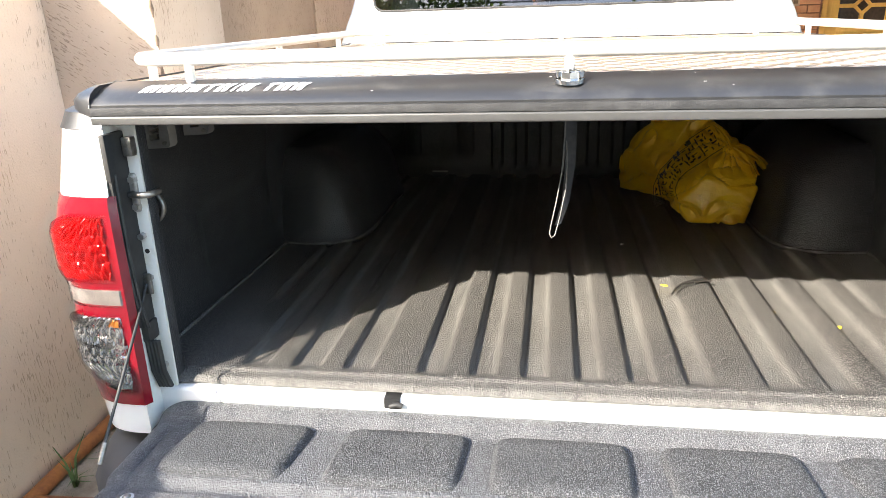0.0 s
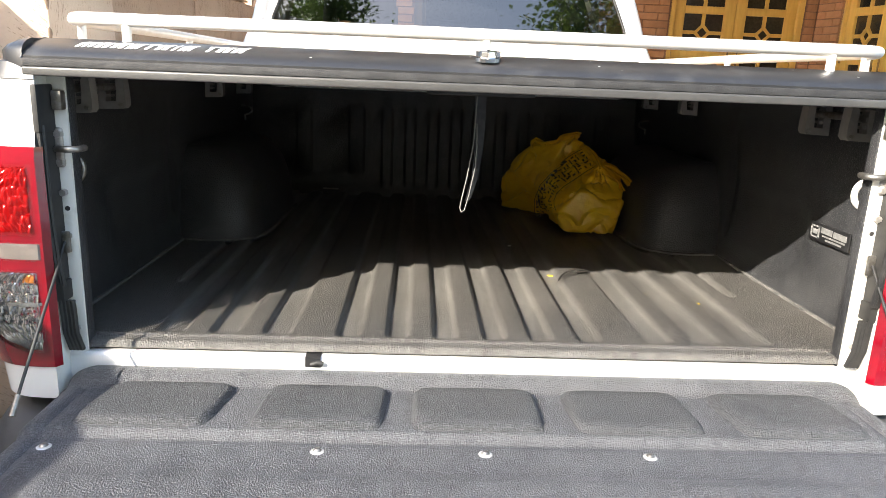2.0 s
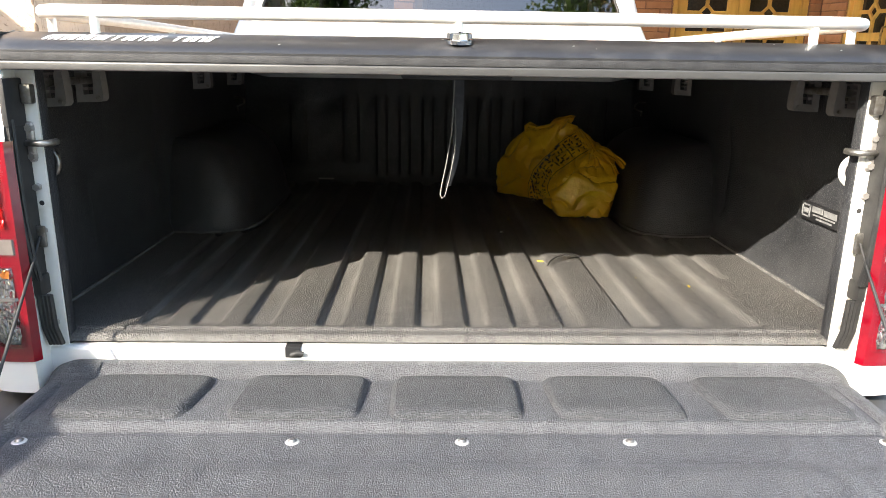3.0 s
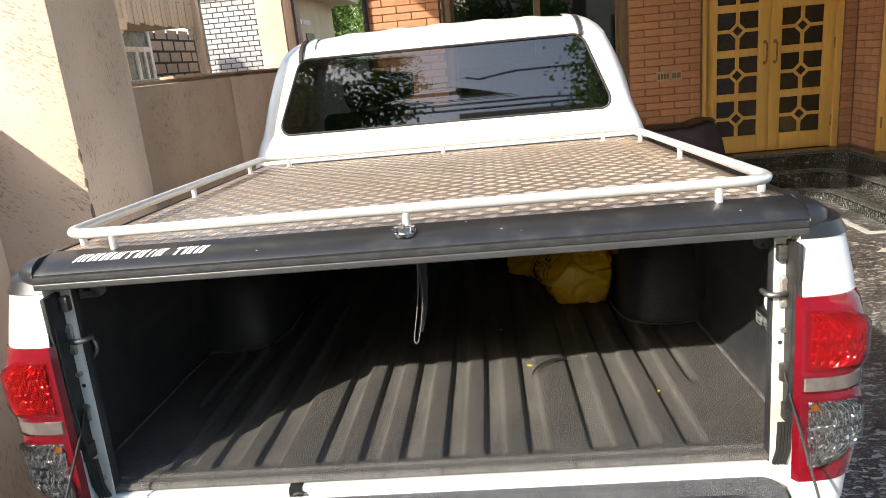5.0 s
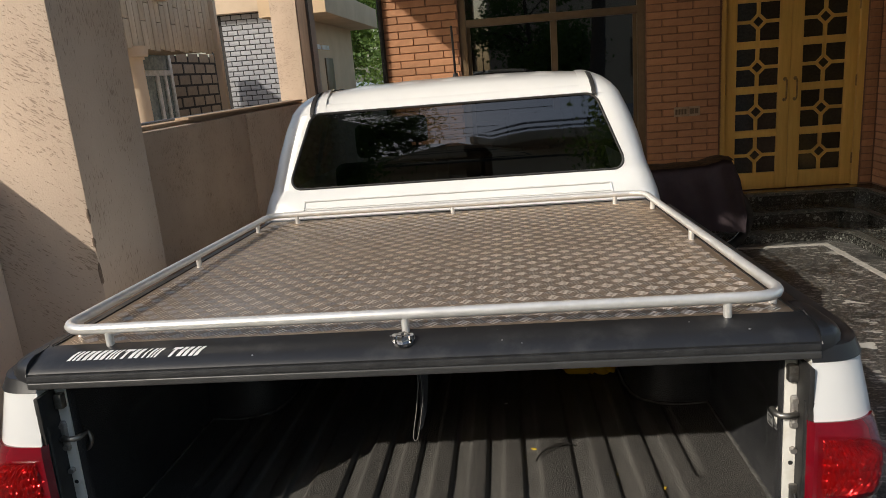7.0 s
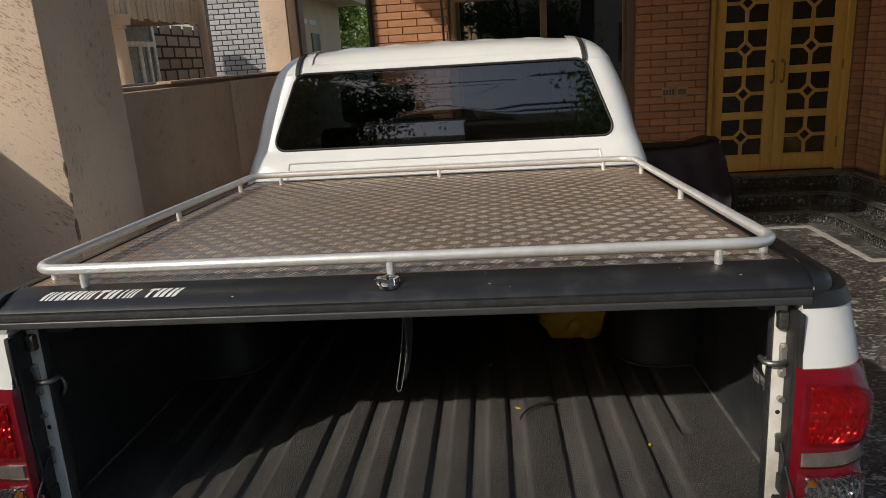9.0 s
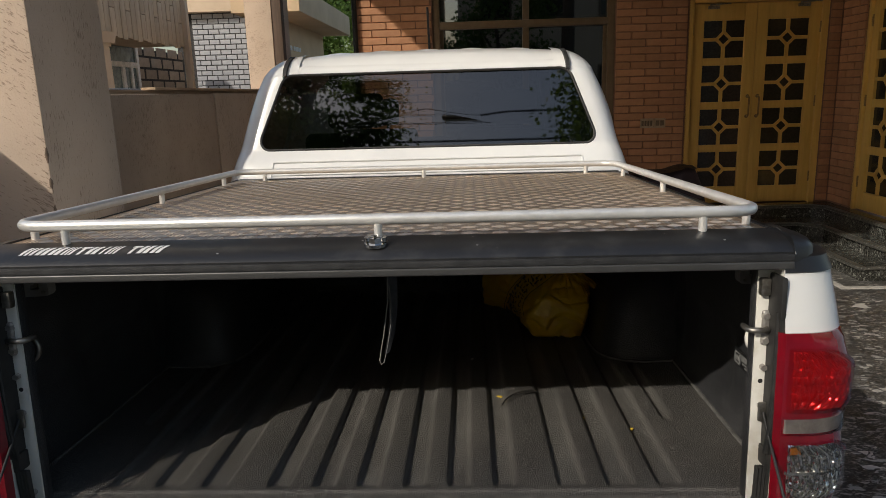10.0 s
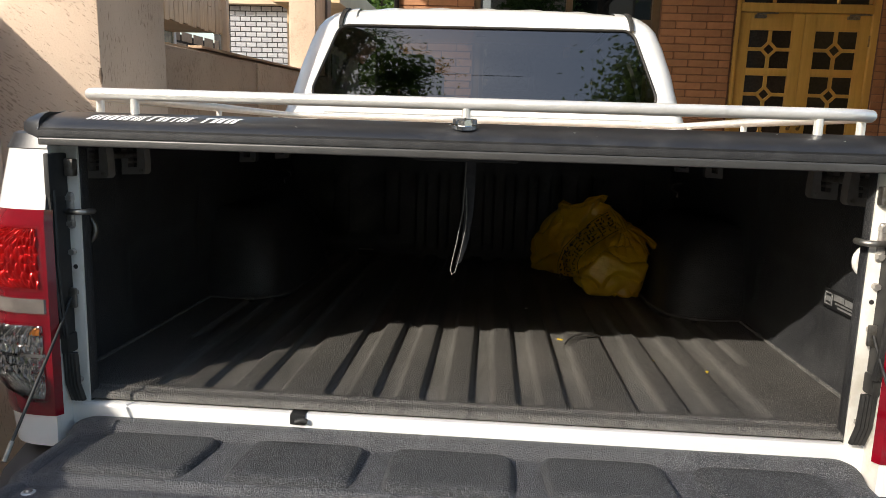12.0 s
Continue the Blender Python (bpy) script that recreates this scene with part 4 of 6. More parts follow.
# plain slanted strokes where a maker's name stands
def trim_point(x, t):
    """A place on the sloping rear trim: t from its upper (0) to its lower edge (1)."""
    y = -0.012 - 0.064 * t
    return Vector((x, y, lerp_table([(-0.078, 1.358), (-0.05, 1.371), (-0.008, 1.379)], y) + 0.0012))
widths = [(1.35, 3), (1.1, 2), (1.05, 2), (1.05, 3), (0.95, 1), (1.05, 2), (0.5, 1), (1.05, 3), (-0.5, 0), (0.95, 1), (1.1, 2), (1.0, 2)]
unit = 0.257 / (sum(abs(w) for w, n in widths) + 0.2 * 11)
x = -0.643
for w, n in widths:
    bars = []
    if n == 1:
        bars = [(0.27, 0.73, 0.40, 0.80)] if w < 0.9 else [(0.0, 1.0, 0.40, 0.51), (0.34, 0.66, 0.51, 0.80)]
    elif n:
        bars = [(k / n + (0.05 if k else 0), (k + 1) / n - (0.05 if k < n - 1 else 0) - 0.12 / n, 0.40, 0.80) for k in range(n)]
    for a0, a1, t0, t1 in bars:
        bm = sheet(bmesh.new(), [a0, a1], np.linspace(t0, t1, 5), lambda a, t: trim_point(x + a * w * unit + 0.013 * (0.84 - t) / 0.48, t))
        part("stroke", bm, WHITE, cover, "white painted mark")
    x += (abs(w) + 0.2) * unit
# spots on the trim
rng = random.Random(5)
for k in range(10):
    p = trim_point(rng.uniform(-0.65, 0.68), rng.uniform(0.1, 0.95))
    r = rng.uniform(0.0009, 0.0021)
    bm = bmesh.new()
    bmesh.ops.create_icosphere(bm, subdivisions=1, radius=r, matrix=Matrix.Translation(p) @ Matrix.Diagonal((1.3, 1, 0.25, 1)))
    part("spot", bm, WHITE, cover, "dried white spot")
boxpart("latch_box", (-0.095, 0.095, 0.03, 0.11, 1.312, 1.352), RUBBER, cover, "black latch housing", 0.006)
# pull strap: a loop of webbing
STRAPM = material("grey_webbing", (0.10, 0.102, 0.112), 0.85, second=(0.07, 0.071, 0.078), scale=90, bump=0.4, bump_scale=700)
EDGEM = material("pale_webbing_edge", (0.22, 0.215, 0.2), 0.8, second=(0.12, 0.118, 0.11), scale=300)
def band(u, t):
    return (lerp_table([(0, 0.006), (0.5, 0.008), (0.8, 0.002), (1, -0.010)], t) + u * 0.0115 * (1 - 0.55 * t), 0.108 + 0.004 * u, 1.325 - 0.21 * t)
bm = sheet(bmesh.new(), [-1, 1], np.linspace(0, 1, 16), band)
bmesh.ops.solidify(bm, geom=bm.faces[:], thickness=0.0016)
strap = part("pull_strap", bm, STRAPM, cover, "dark grey webbing pull strap", 60)
drop = [(0.0, 0.104, 1.325), (-0.002, 0.104, 1.27), (-0.004, 0.103, 1.22), (-0.013, 0.102, 1.16), (-0.021, 0.101, 1.12), (-0.024, 0.1, 1.102), (-0.021, 0.1, 1.094), (-0.015, 0.1, 1.098), (-0.007, 0.102, 1.13), (0.002, 0.103, 1.18), (0.003, 0.104, 1.22), (0.001, 0.104, 1.26)]
part("strap_edge", tube(bmesh.new(), drop, 0.0013, 6), EDGEM, strap, "pale stitched edge of the loop", 60)

ZINC = material("dull_zinc", (0.5, 0.48, 0.45), 0.42, 0.7, second=(0.34, 0.31, 0.28), scale=70)
CLAMPM = material("cast_clamp", (0.30, 0.285, 0.265), 0.5, 0.2, second=(0.26, 0.24, 0.22), scale=60)
# clamps that hold the cover, rods and hooks
for s in (-1, 1):
    for y in (0.09, 0.235, 0.94, 1.30):
        bm = bmesh.new()
        bow = [(0.703, 1.332), (0.690, 1.332), (0.687, 1.305), (0.685, 1.28), (0.685, 1.262), (0.690, 1.256), (0.737, 1.254), (0.737, 1.268), (0.704, 1.270), (0.702, 1.29)]
        loftbox(bm, [[(s * px, q, pz) for px, pz in bow] for q in (y - 0.013, y + 0.013)])
        box(bm, *sorted((s * 0.723, s * 0.737)), y - 0.012, y + 0.012, 1.266, 1.334)
        for k in range(4):
            box(bm, *sorted((s * 0.714, s * 0.725)), y - 0.010, y + 0.010, 1.278 + k * 0.0105, 1.283 + k * 0.0105)
        part("clamp", bm, CLAMPM, truck, "grey cast toothed clamp", 40)
        part("clamp_bolt", disc(bmesh.new(), (s * 0.694, y - 0.0125, 1.264), (0, -1, 0), 0.004, 0.004, 8), STEEL, truck, "", 40)
    part("clamp_rod", tube(bmesh.new(), [(s * 0.712, 0.08, 1.297), (s * 0.712, 0.24, 1.297)], 0.007, 8), STEEL, truck, "", 60)
    hook = [(s * 0.748, 1.40, 1.208), (s * 0.728, 1.40, 1.208), (s * 0.712, 1.40, 1.2), (s * 0.71, 1.40, 1.188), (s * 0.722, 1.40, 1.18), (s * 0.736, 1.40, 1.176), (s * 0.735, 1.40, 1.158)]
    part("tie_hook", tube(bmesh.new(), hook, 0.004, 8), STEEL, truck, "steel tie-down hook", 60)
    # ring in the rear corner
    ring = [(s * (0.705 - 0.022 * math.cos(a)), 0.02, 1.165 + 0.024 * math.sin(a)) for a in np.linspace(-1.6, 1.6, 12)]
    part("tie_ring", tube(bmesh.new(), ring, 0.006, 8), JAMB if s > 0 else STEEL, truck, "tie-down ring", 60)
    # jamb hardware
    part("bracket", box(bmesh.new(), *sorted((s * 0.669, s * 0.686)), -0.064, -0.045, 1.268, 1.299, 0.004), STEEL, truck, "steel stop bracket", 40)
    st = part("striker", tube(bmesh.new(), [(s * 0.684, -0.05, 1.207), (s * 0.684, -0.062, 1.207), (s * 0.668, -0.066, 1.207), (s * 0.657, -0.064, 1.207), (s * 0.652, -0.056, 1.207), (s * 0.652, -0.035, 1.207)], 0.0055, 10), STEEL, truck, "steel latch striker", 60)
    part("striker_plate", box(bmesh.new(), *sorted((s * 0.677, s * 0.695)), -0.056, -0.048, 1.176, 1.240, 0.005, 3), ZINC, st, "", 40)
    for z in (1.23, 1.185, 1.135, 1.062, 0.9):
        part("bolt", disc(bmesh.new(), (s * 0.683, -0.048, z), (0, -1, 0), 0.0075 if z > 1.15 else 0.006, 0.012, 6, 0.006), ZINC, truck, "hexagon bolt", 30)
    part("jamb_hole", disc(bmesh.new(), (s * 0.681, -0.0503, 1.108), (0, -1, 0), 0.0042, 0.0006, 12), RUBBER, truck)
    # rubber seals with ribs
    bm = box(bmesh.new(), *sorted((s * 0.687, s * 0.6965)), -0.102, -0.05, 1.235, 1.308, 0.003)
    part("upper_seal", bm, RUBBER, truck, "black rubber seal", 40)
    bm = bmesh.new()
    for k in range(5):
        xk = 0.688 + 0.0038 * k
        tube(bm, [(s * xk, -0.09 - 0.008 * math.sin(k), 1.246), (s * (xk - 0.001), -0.092 - 0.006 * math.sin(k), 1.12), (s * (xk - 0.004), -0.09 - 0.004 * math.sin(k), 1.03), (s * (xk - 0.007), -0.084, 0.985)], 0.0036, 6)
    box(bm, *sorted((s * 0.6885, s * 0.696)), -0.100, -0.05, 0.99, 1.24)
    part("ribbed_seal", bm, RUBBER, truck, "ribbed black rubber seal", 50)
    bm = box(bmesh.new(), *sorted((s * 0.684, s * 0.7)), -0.082, -0.05, 0.955, 0.99, 0.004)
    part("seal_strip", bm, RUBBER, truck, "", 40)
    bm = bmesh.new()
    for k in range(4):
        tube(bm, [(s * (0.673 + 0.0062 * k), -0.078, 0.958), (s * (0.672 + 0.0062 * k), -0.076, 0.90), (s * (0.667 + 0.0062 * k), -0.07, 0.868)], 0.0045, 6)
    part("lower_seal", bm, RUBBER, truck, "black rubber buffer", 50)
    # tailgate cable
    a, b = Vector((s * 0.683, -0.066, 1.055)), Vector((s * 0.688, -0.25, 0.842))
    cab_le = part("tailgate_cable", tube(bmesh.new(), [a, a + (b - a) * 0.14 + Vector((0, -0.002, -0.006)), a + (b - a) * 0.82, b], 0.0026, 8), RUBBER, truck, "black sheathed tailgate cable", 60)
    d = (b - a).normalized()
    part("ferrule", tube(bmesh.new(), [b - d * 0.026, b + d * 0.006], 0.0042, 10), STEEL, cab_le, "grey metal ferrule", 60)
    part("eyelet", box(bmesh.new(), *sorted((s * 0.676, s * 0.692)), -0.064, -0.056, 1.035, 1.072, 0.004), STEEL, cab_le, "", 40)
# screws in the tailgate liner
for x in (-0.628, -0.24, 0.005, 0.25, 0.631):
    y = -0.287
    z = gate_z(x, y)
    sc = part("screw", disc(bmesh.new(), (x, y, z - 0.001), (0, 0, 1), 0.0115, 0.002, 20, 0.009), SCREW, gate, "bright steel screw with washer", 40)
    part("screw_head", disc(bmesh.new(), (x, y, z + 0.002), (0, 0, 1), 0.0065, 0.003, 16, 0.0035), STEEL, sc, "", 40)
# catch in the sill
catch = part("sill_catch", box(bmesh.new(), -0.293, -0.266, -0.0605, -0.03, 0.840, 0.8588), BLACK, truck, "dark sill catch", 20)
part("catch_pin", tube(bmesh.new(), [(-0.282, -0.063, 0.846), (-0.27, -0.065, 0.851), (-0.262, -0.063, 0.847)], 0.005, 8), RUBBER, catch, "", 60)
# maker's plate on the bed side: frame and plain bars
badge = part("badge", box(bmesh.new(), 0.747, 0.751, 0.108, 0.252, 1.034, 1.072, 0.002), BLACK, truck, "black maker's plate with pale bars", 30)
GREYM = material("badge_print", (0.24, 0.24, 0.235), 0.5, second=(0.16, 0.16, 0.155), scale=120)
bm = bmesh.new()
for y0, y1, z0, z1 in ((0.243, 0.212, 1.066, 1.063), (0.243, 0.212, 1.043, 1.04), (0.243, 0.24, 1.066, 1.04), (0.215, 0.212, 1.066, 1.04), (0.236, 0.219, 1.058, 1.048)):
    box(bm, 0.7455, 0.7472, min(y0, y1), max(y0, y1), min(z0, z1), max(z0, z1))
part("emblem", bm, GREYM, badge)
for y0, y1, z0, z1 in ((0.204, 0.166, 1.054, 1.066), (0.16, 0.116, 1.053, 1.065), (0.198, 0.12, 1.047, 1.050), (0.186, 0.13, 1.040, 1.0435)):
    part("bar", box(bmesh.new(), 0.7455, 0.7472, y1, y0, z0, z1), GREYM, badge)

# ---- the yellow bag in the bed ----
BAGM = material("yellow_bag_film", (1.0, 0.65, 0.02), 0.36, second=(0.95, 0.52, 0.012), scale=7, contrast=(0.4, 0.7), bump=0.5, bump_scale=38, bump_dist=0.008, coat=0.5)
PRINT = material("black_print", (0.02, 0.018, 0.012), 0.5)
bag = thing("plastic_bag", "knotted yellow plastic shopping bag with black print on the bed floor", "bag")
bag.matrix_world = LEVEL


KNOT = Vector((0.477, 1.02, 1.087))


def film_lump(label, boxes, balls, tips, seed):
    """Film drawn taut over cartons, round goods and pulled-out tips, with folds that run to the knot and small creases."""
    bm = bmesh.new()
    for c, h, yaw, roll in boxes:
        m = Matrix.Translation(c) @ Matrix.Rotation(radians(yaw), 4, "Z") @ Matrix.Rotation(radians(roll), 4, "Y")
        for k in itertools.product((-1, 1), repeat=3):
            bm.verts.new(m @ Vector((k[0] * h[0], k[1] * h[1], k[2] * h[2])))
    for c, r in balls:
        for k in range(16):
            z = 1 - 2 * (k + 0.5) / 16
            a = k * 2.39996 + seed
            bm.verts.new(Vector(c) + Vector((math.sqrt(1 - z * z) * math.cos(a), math.sqrt(1 - z * z) * math.sin(a), z)) * r)
    for q in tips:
        bm.verts.new(q)
    r = bmesh.ops.convex_hull(bm, input=bm.verts[:])
    bmesh.ops.delete(bm, geom=[g for g in set(r["geom_interior"] + r["geom_unused"]) if isinstance(g, bmesh.types.BMVert)], context="VERTS")
    bmesh.ops.bevel(bm, geom=bm.edges[:], offset=0.004, segments=2, profile=0.5, affect="EDGES")
    for k in range(4):
        bmesh.ops.triangulate(bm, faces=bm.faces[:])
        bmesh.ops.subdivide_edges(bm, edges=[e for e in bm.edges if e.calc_length() > 0.009], cuts=1)
    bmesh.ops.triangulate(bm, faces=bm.faces[:])
    bm.normal_update()
    for v in bm.verts:
        q = v.co - KNOT
        a = math.atan2(q.z, q.x)
        near = smoothstep(0.006, 0.03, q.length) * (1 - smoothstep(0.05, 0.15, q.length))
        fold = abs(math.sin(6 * a + 2.0 * noise.noise(v.co * 9))) - 0.6
        crease = abs(noise.noise(v.co * 15 + Vector((seed, 0, 0))))
        v.co += v.normal * (0.009 * near * fold - 0.008 * max(0.0, 0.22 - crease) / 0.22 + 0.003 * noise.noise(v.co * 22) + 0.001 * noise.noise(v.co * 80))
        v.co.z = max(v.co.z, 0.8803)
    lump_tree = BVHTree.FromBMesh(bm)
    return part("film", bm, BAGM, bag, label, 24), lump_tree


film_lump("thin shiny yellow film", [((0.322, 1.345, 0.935), (0.092, 0.075, 0.055), -38, 0)], [((0.33, 1.29, 1.025), 0.094), ((0.42, 1.28, 1.03), 0.09)],
          [(0.290, 1.25, 1.118), (0.405, 1.15, 1.160), (0.455, 1.155, 1.142), (0.335, 1.20, 0.882), (0.30, 1.17, 0.985)], 2.0)
film, film_tree = film_lump("bulging yellow film over cartons", [((0.455, 0.985, 0.942), (0.062, 0.075, 0.052), 8, 14)], [((0.488, 1.02, 0.985), 0.083)],
                            [(0.391, 0.91, 1.012), (0.525, 0.908, 0.952), (0.335, 0.935, 0.934), (0.362, 0.92, 0.882), (0.49, 0.905, 0.882), (0.291, 1.09, 0.978), (0.302, 1.08, 0.922), (0.36, 1.115, 1.066),
                             (0.41, 1.13, 1.112), (0.46, 1.145, 1.14), (0.477, 1.02, 1.087), (0.54, 1.0, 1.06), (0.47, 1.2, 0.9)], 5.0)
for pts, w in (([(0.31, 1.25, 1.10), (0.295, 1.235, 1.12), (0.30, 1.23, 1.133), (0.33, 1.235, 1.128)], 0.016), ([(0.37, 1.17, 1.13), (0.395, 1.155, 1.15), (0.42, 1.15, 1.167), (0.435, 1.15, 1.16)], 0.02),
               ([(0.480, 1.012, 1.08), (0.471, 1.02, 1.098), (0.456, 1.035, 1.118), (0.438, 1.05, 1.138)], 0.010), ([(0.487, 0.995, 1.08), (0.515, 0.975, 1.075), (0.545, 0.965, 1.055), (0.566, 0.965, 1.03)], 0.014),
               ([(0.48, 0.99, 1.08), (0.50, 0.97, 1.065), (0.525, 0.955, 1.04), (0.54, 0.95, 1.01)], 0.012)):
    bm = bmesh.new()
    pts = [Vector(p) for p in pts]
    def ear(u, t):
        k = min(int(t * 3), 2)
        p = pts[k].lerp(pts[k + 1], t * 3 - k)
        d = (pts[k + 1] - pts[k]).cross(Vector((0, 1, 0))).normalized()
        return p + d * (u * w * (1 - 0.4 * t) * (1 + 0.25 * math.sin(9 * t + w * 900))) + Vector((0, 0.006 * math.sin(6 * u + 5 * t), 0))
    sheet(bm, [-1, -0.6, -0.2, 0.2, 0.6, 1], np.linspace(0, 1, 10), ear)
    bmesh.ops.solidify(bm, geom=bm.faces[:], thickness=0.0015)
    part("handle", bm, BAGM, bag, "twisted bag handle", 60)
# plain printed bars in a belt that runs slantwise over the film
BELT = [(0.452, 1.106), (0.418, 1.085), (0.382, 1.058), (0.345, 1.03), (0.318, 0.998), (0.307, 0.964), (0.309, 0.935), (0.318, 0.912)]


def on_film(t, u):
    """A place on the belt: t along it from the top (0) to the foot (1), u across it from -1 to 1."""
    f = min(max(t, 0.0), 0.9999) * (len(BELT) - 1)
    k = int(f)
    a, b = Vector((*BELT[k], 0)), Vector((*BELT[k + 1], 0))
    a2, b2 = Vector((*BELT[max(k - 1, 0)], 0)), Vector((*BELT[min(k + 2, len(BELT) - 1)], 0))
    d = (b - a2).normalized().lerp((b2 - a).normalized(), f - k)
    p = a.lerp(b, f - k) + Vector((-d.y, d.x, 0)) * u * 0.036
    way = Vector((0.16, 1.0, -0.15))
    hit = film_tree.ray_cast(Vector((p.x, 1.05, p.y)) - way * 0.4, way.normalized())
    q = hit[0] if hit[0] else Vector((p.x, 1.0, p.y))
    return q + Vector((0, -0.0022, 0.0006))


rng = random.Random(11)
for i in range(22):
    for j in range(5):
        if rng.random() < 0.12:
            continue
        t0, u0 = 0.03 + i * 0.043 + rng.uniform(-0.006, 0.006), -0.8 + j * 0.33 + rng.uniform(-0.05, 0.05)
        w, h = rng.choice(((0.012, 0.26), (0.034, 0.07), (0.02, 0.22), (0.03, 0.13), (0.012, 0.3)))
        lean = rng.uniform(-0.012, 0.02)
        bm = sheet(bmesh.new(), [0, 0.5, 1], [0, 0.33, 0.67, 1], lambda a, b: on_film(t0 + w * a + lean * b, u0 + h * b))
        part("bar", bm, PRINT, film)
for u0 in (-1.0, 0.97):
    part("stripe", sheet(bmesh.new(), np.linspace(0.02, 0.98, 70), [0, 1], lambda t, b: on_film(t, u0 + 0.045 * b)), PRINT, film)

# fallen petals, and a dark strand along the shadow of the pull strap
PETAL = material("yellow_petal", (0.75, 0.55, 0.05), 0.6, second=(0.6, 0.4, 0.03), scale=200)
for x, y, n, c in ((0.235, 0.468, 4, PETAL), (0.525, 0.257, 3, PETAL), (0.16, 0.72, 2, WHITE), (0.43, 0.33, 1, PETAL)):
    bm = bmesh.new()
    rr = random.Random(n + 3)
    for k in range(n):
        bmesh.ops.create_icosphere(bm, subdivisions=1, radius=0.004, matrix=Matrix.Translation((x + rr.uniform(-0.006, 0.006), y + rr.uniform(-0.006, 0.006), floor_z(x, y) + 0.002)) @ Matrix.Diagonal((1.2, 0.8, 0.5, 1)))
    ob = tagged(part("petal", bm, c, None), "tiny crumpled fallen petal on the bed floor", "petal", "petals in the bed")
    ob.matrix_world = LEVEL

# dark strand shaped like the shadow that the pull strap casts here
STRANDM = material("strap_shadow_black", (0.02, 0.019, 0.018), 0.6, second=(0.04, 0.036, 0.03), scale=80)
strand_path = [(0.236, 0.377, 0.8835), (0.245, 0.395, 0.889), (0.262, 0.414, 0.894), (0.29, 0.433, 0.896), (0.315, 0.448, 0.890), (0.33, 0.458, 0.883), (0.318, 0.462, 0.8825), (0.296, 0.452, 0.8825)]
wire = tagged(part("wire", tube(bmesh.new(), strand_path, 0.0022, 7), STRANDM, None, "", 60), "short black strand along the shadow of the pull strap on the bed floor", "wire")
wire.matrix_world = LEVEL

# ---- porch: bricks, window, doors ----
FRAMEM = material("brown_aluminium", (0.12, 0.08, 0.042), 0.4, second=(0.15, 0.10, 0.055), scale=12)
PANE = glass("window_glass", (0.10, 0.10, 0.10), 4.5)
DARKPANE = material("dark_door_pane", (0.02, 0.018, 0.015), 0.12, second=(0.035, 0.03, 0.024), scale=50)
BRASS = material("aged_brass", (0.36, 0.24, 0.10), 0.35, 0.9, second=(0.2, 0.13, 0.06), scale=60)

def brick_mesh(w, h, d):
    bm = box(bmesh.new(), -w / 2, w / 2, -d, 0, -h / 2, h / 2)
    front = [v for v in bm.verts if v.co.y < -d / 2]
    for v in front:
        v.co.x *= 1 - 0.006 / w
        v.co.z *= 1 - 0.006 / h
    me = bpy.data.meshes.new("brick")
    bm.to_mesh(me)
    bm.free()
    return me


def lay_bricks(parent, place, length, z0, z1, me, mat, pitch, course, joint, seed):
    """Rows of bricks in running bond: place(s, z) gives the pose at s along the wall."""
    rr = random.Random(seed)
    if not me.materials:
        me.materials.append(mat)
    k, z = 0, z0 + course / 2
    while z < z1:
        s = -(pitch / 2 if k % 2 else 0.0)
        while s < length - 0.02:
            a, b = max(s, 0.0), min(s + pitch, length)
            if b - a > 0.03:
                ob = new("brick", me)
                ob.parent = parent
                ob.matrix_world = place((a + b) / 2, z) @ pose(0, rr.uniform(-0.0015, 0.001), 0) @ Matrix.Diagonal(((b - a - joint) / (pitch - joint), 1, 1, 1))
            s += pitch
        z += course
        k += 1


FACE = brick_mesh(0.274, 0.0635, 0.013)

# big window: frame members and panes
win = tagged(new("window_1"), "wide brown aluminium sliding window with dark reflecting glass", "window", "", "structure")
for nm, d in (("window_frame", (-0.17, -0.10, 0.35, 2.75)), ("window_frame", (1.49, 1.56, 0.35, 2.75)), ("mullion", (0.69, 0.75, 0.42, 2.08)), ("transom", (-0.10, 1.49, 2.08, 2.15)),
              ("window_frame", (-0.10, 1.49, 2.69, 2.75)), ("window_sill", (-0.10, 1.49, 0.35, 0.42)), ("sash", (-0.10, -0.065, 0.42, 2.08)), ("sash", (1.455, 1.49, 0.42, 2.08)), ("mullion", (0.69, 0.75, 2.15, 2.69))):
    boxpart(nm, (d[0], d[1], HY + (0.055 if nm in ("sash",) else 0.02), HY + 0.11, d[2], d[3]), FRAMEM, win, "", 0.004)
for d in ((-0.065, 0.69, 0.42, 2.08), (0.75, 1.455, 0.42, 2.08), (-0.10, 0.69, 2.15, 2.69), (0.75, 1.49, 2.15, 2.69)):
    boxpart("pane", (d[0], d[1], HY + 0.075, HY + 0.08, d[2], d[3]), PANE, win, "", 0)
CURTAIN = material("room_curtain", (0.10, 0.055, 0.03), 0.9, second=(0.06, 0.03, 0.018), scale=14, stretch=(3, 1, 0.2))
bm = sheet(bmesh.new(), np.linspace(-0.15, 1.55, 120), [0.36, 2.74], lambda x, z: (x, HY + 0.21 + 0.018 * math.sin(x * 55) + 0.01 * math.sin(x * 23), z))
tagged(part("curtain", bm, CURTAIN, None, "", 60), "dark brown curtain drawn behind the window", "curtain")
# near-black backing stands in for the unlit room behind window and doors
tagged(boxpart("dark_backing", (-0.9, 3.9, HY + 0.26, HY + 0.4, 0, 3.42), BLACKISH), "near-black backing in place of the unlit room behind the front", "wall", "", "structure")


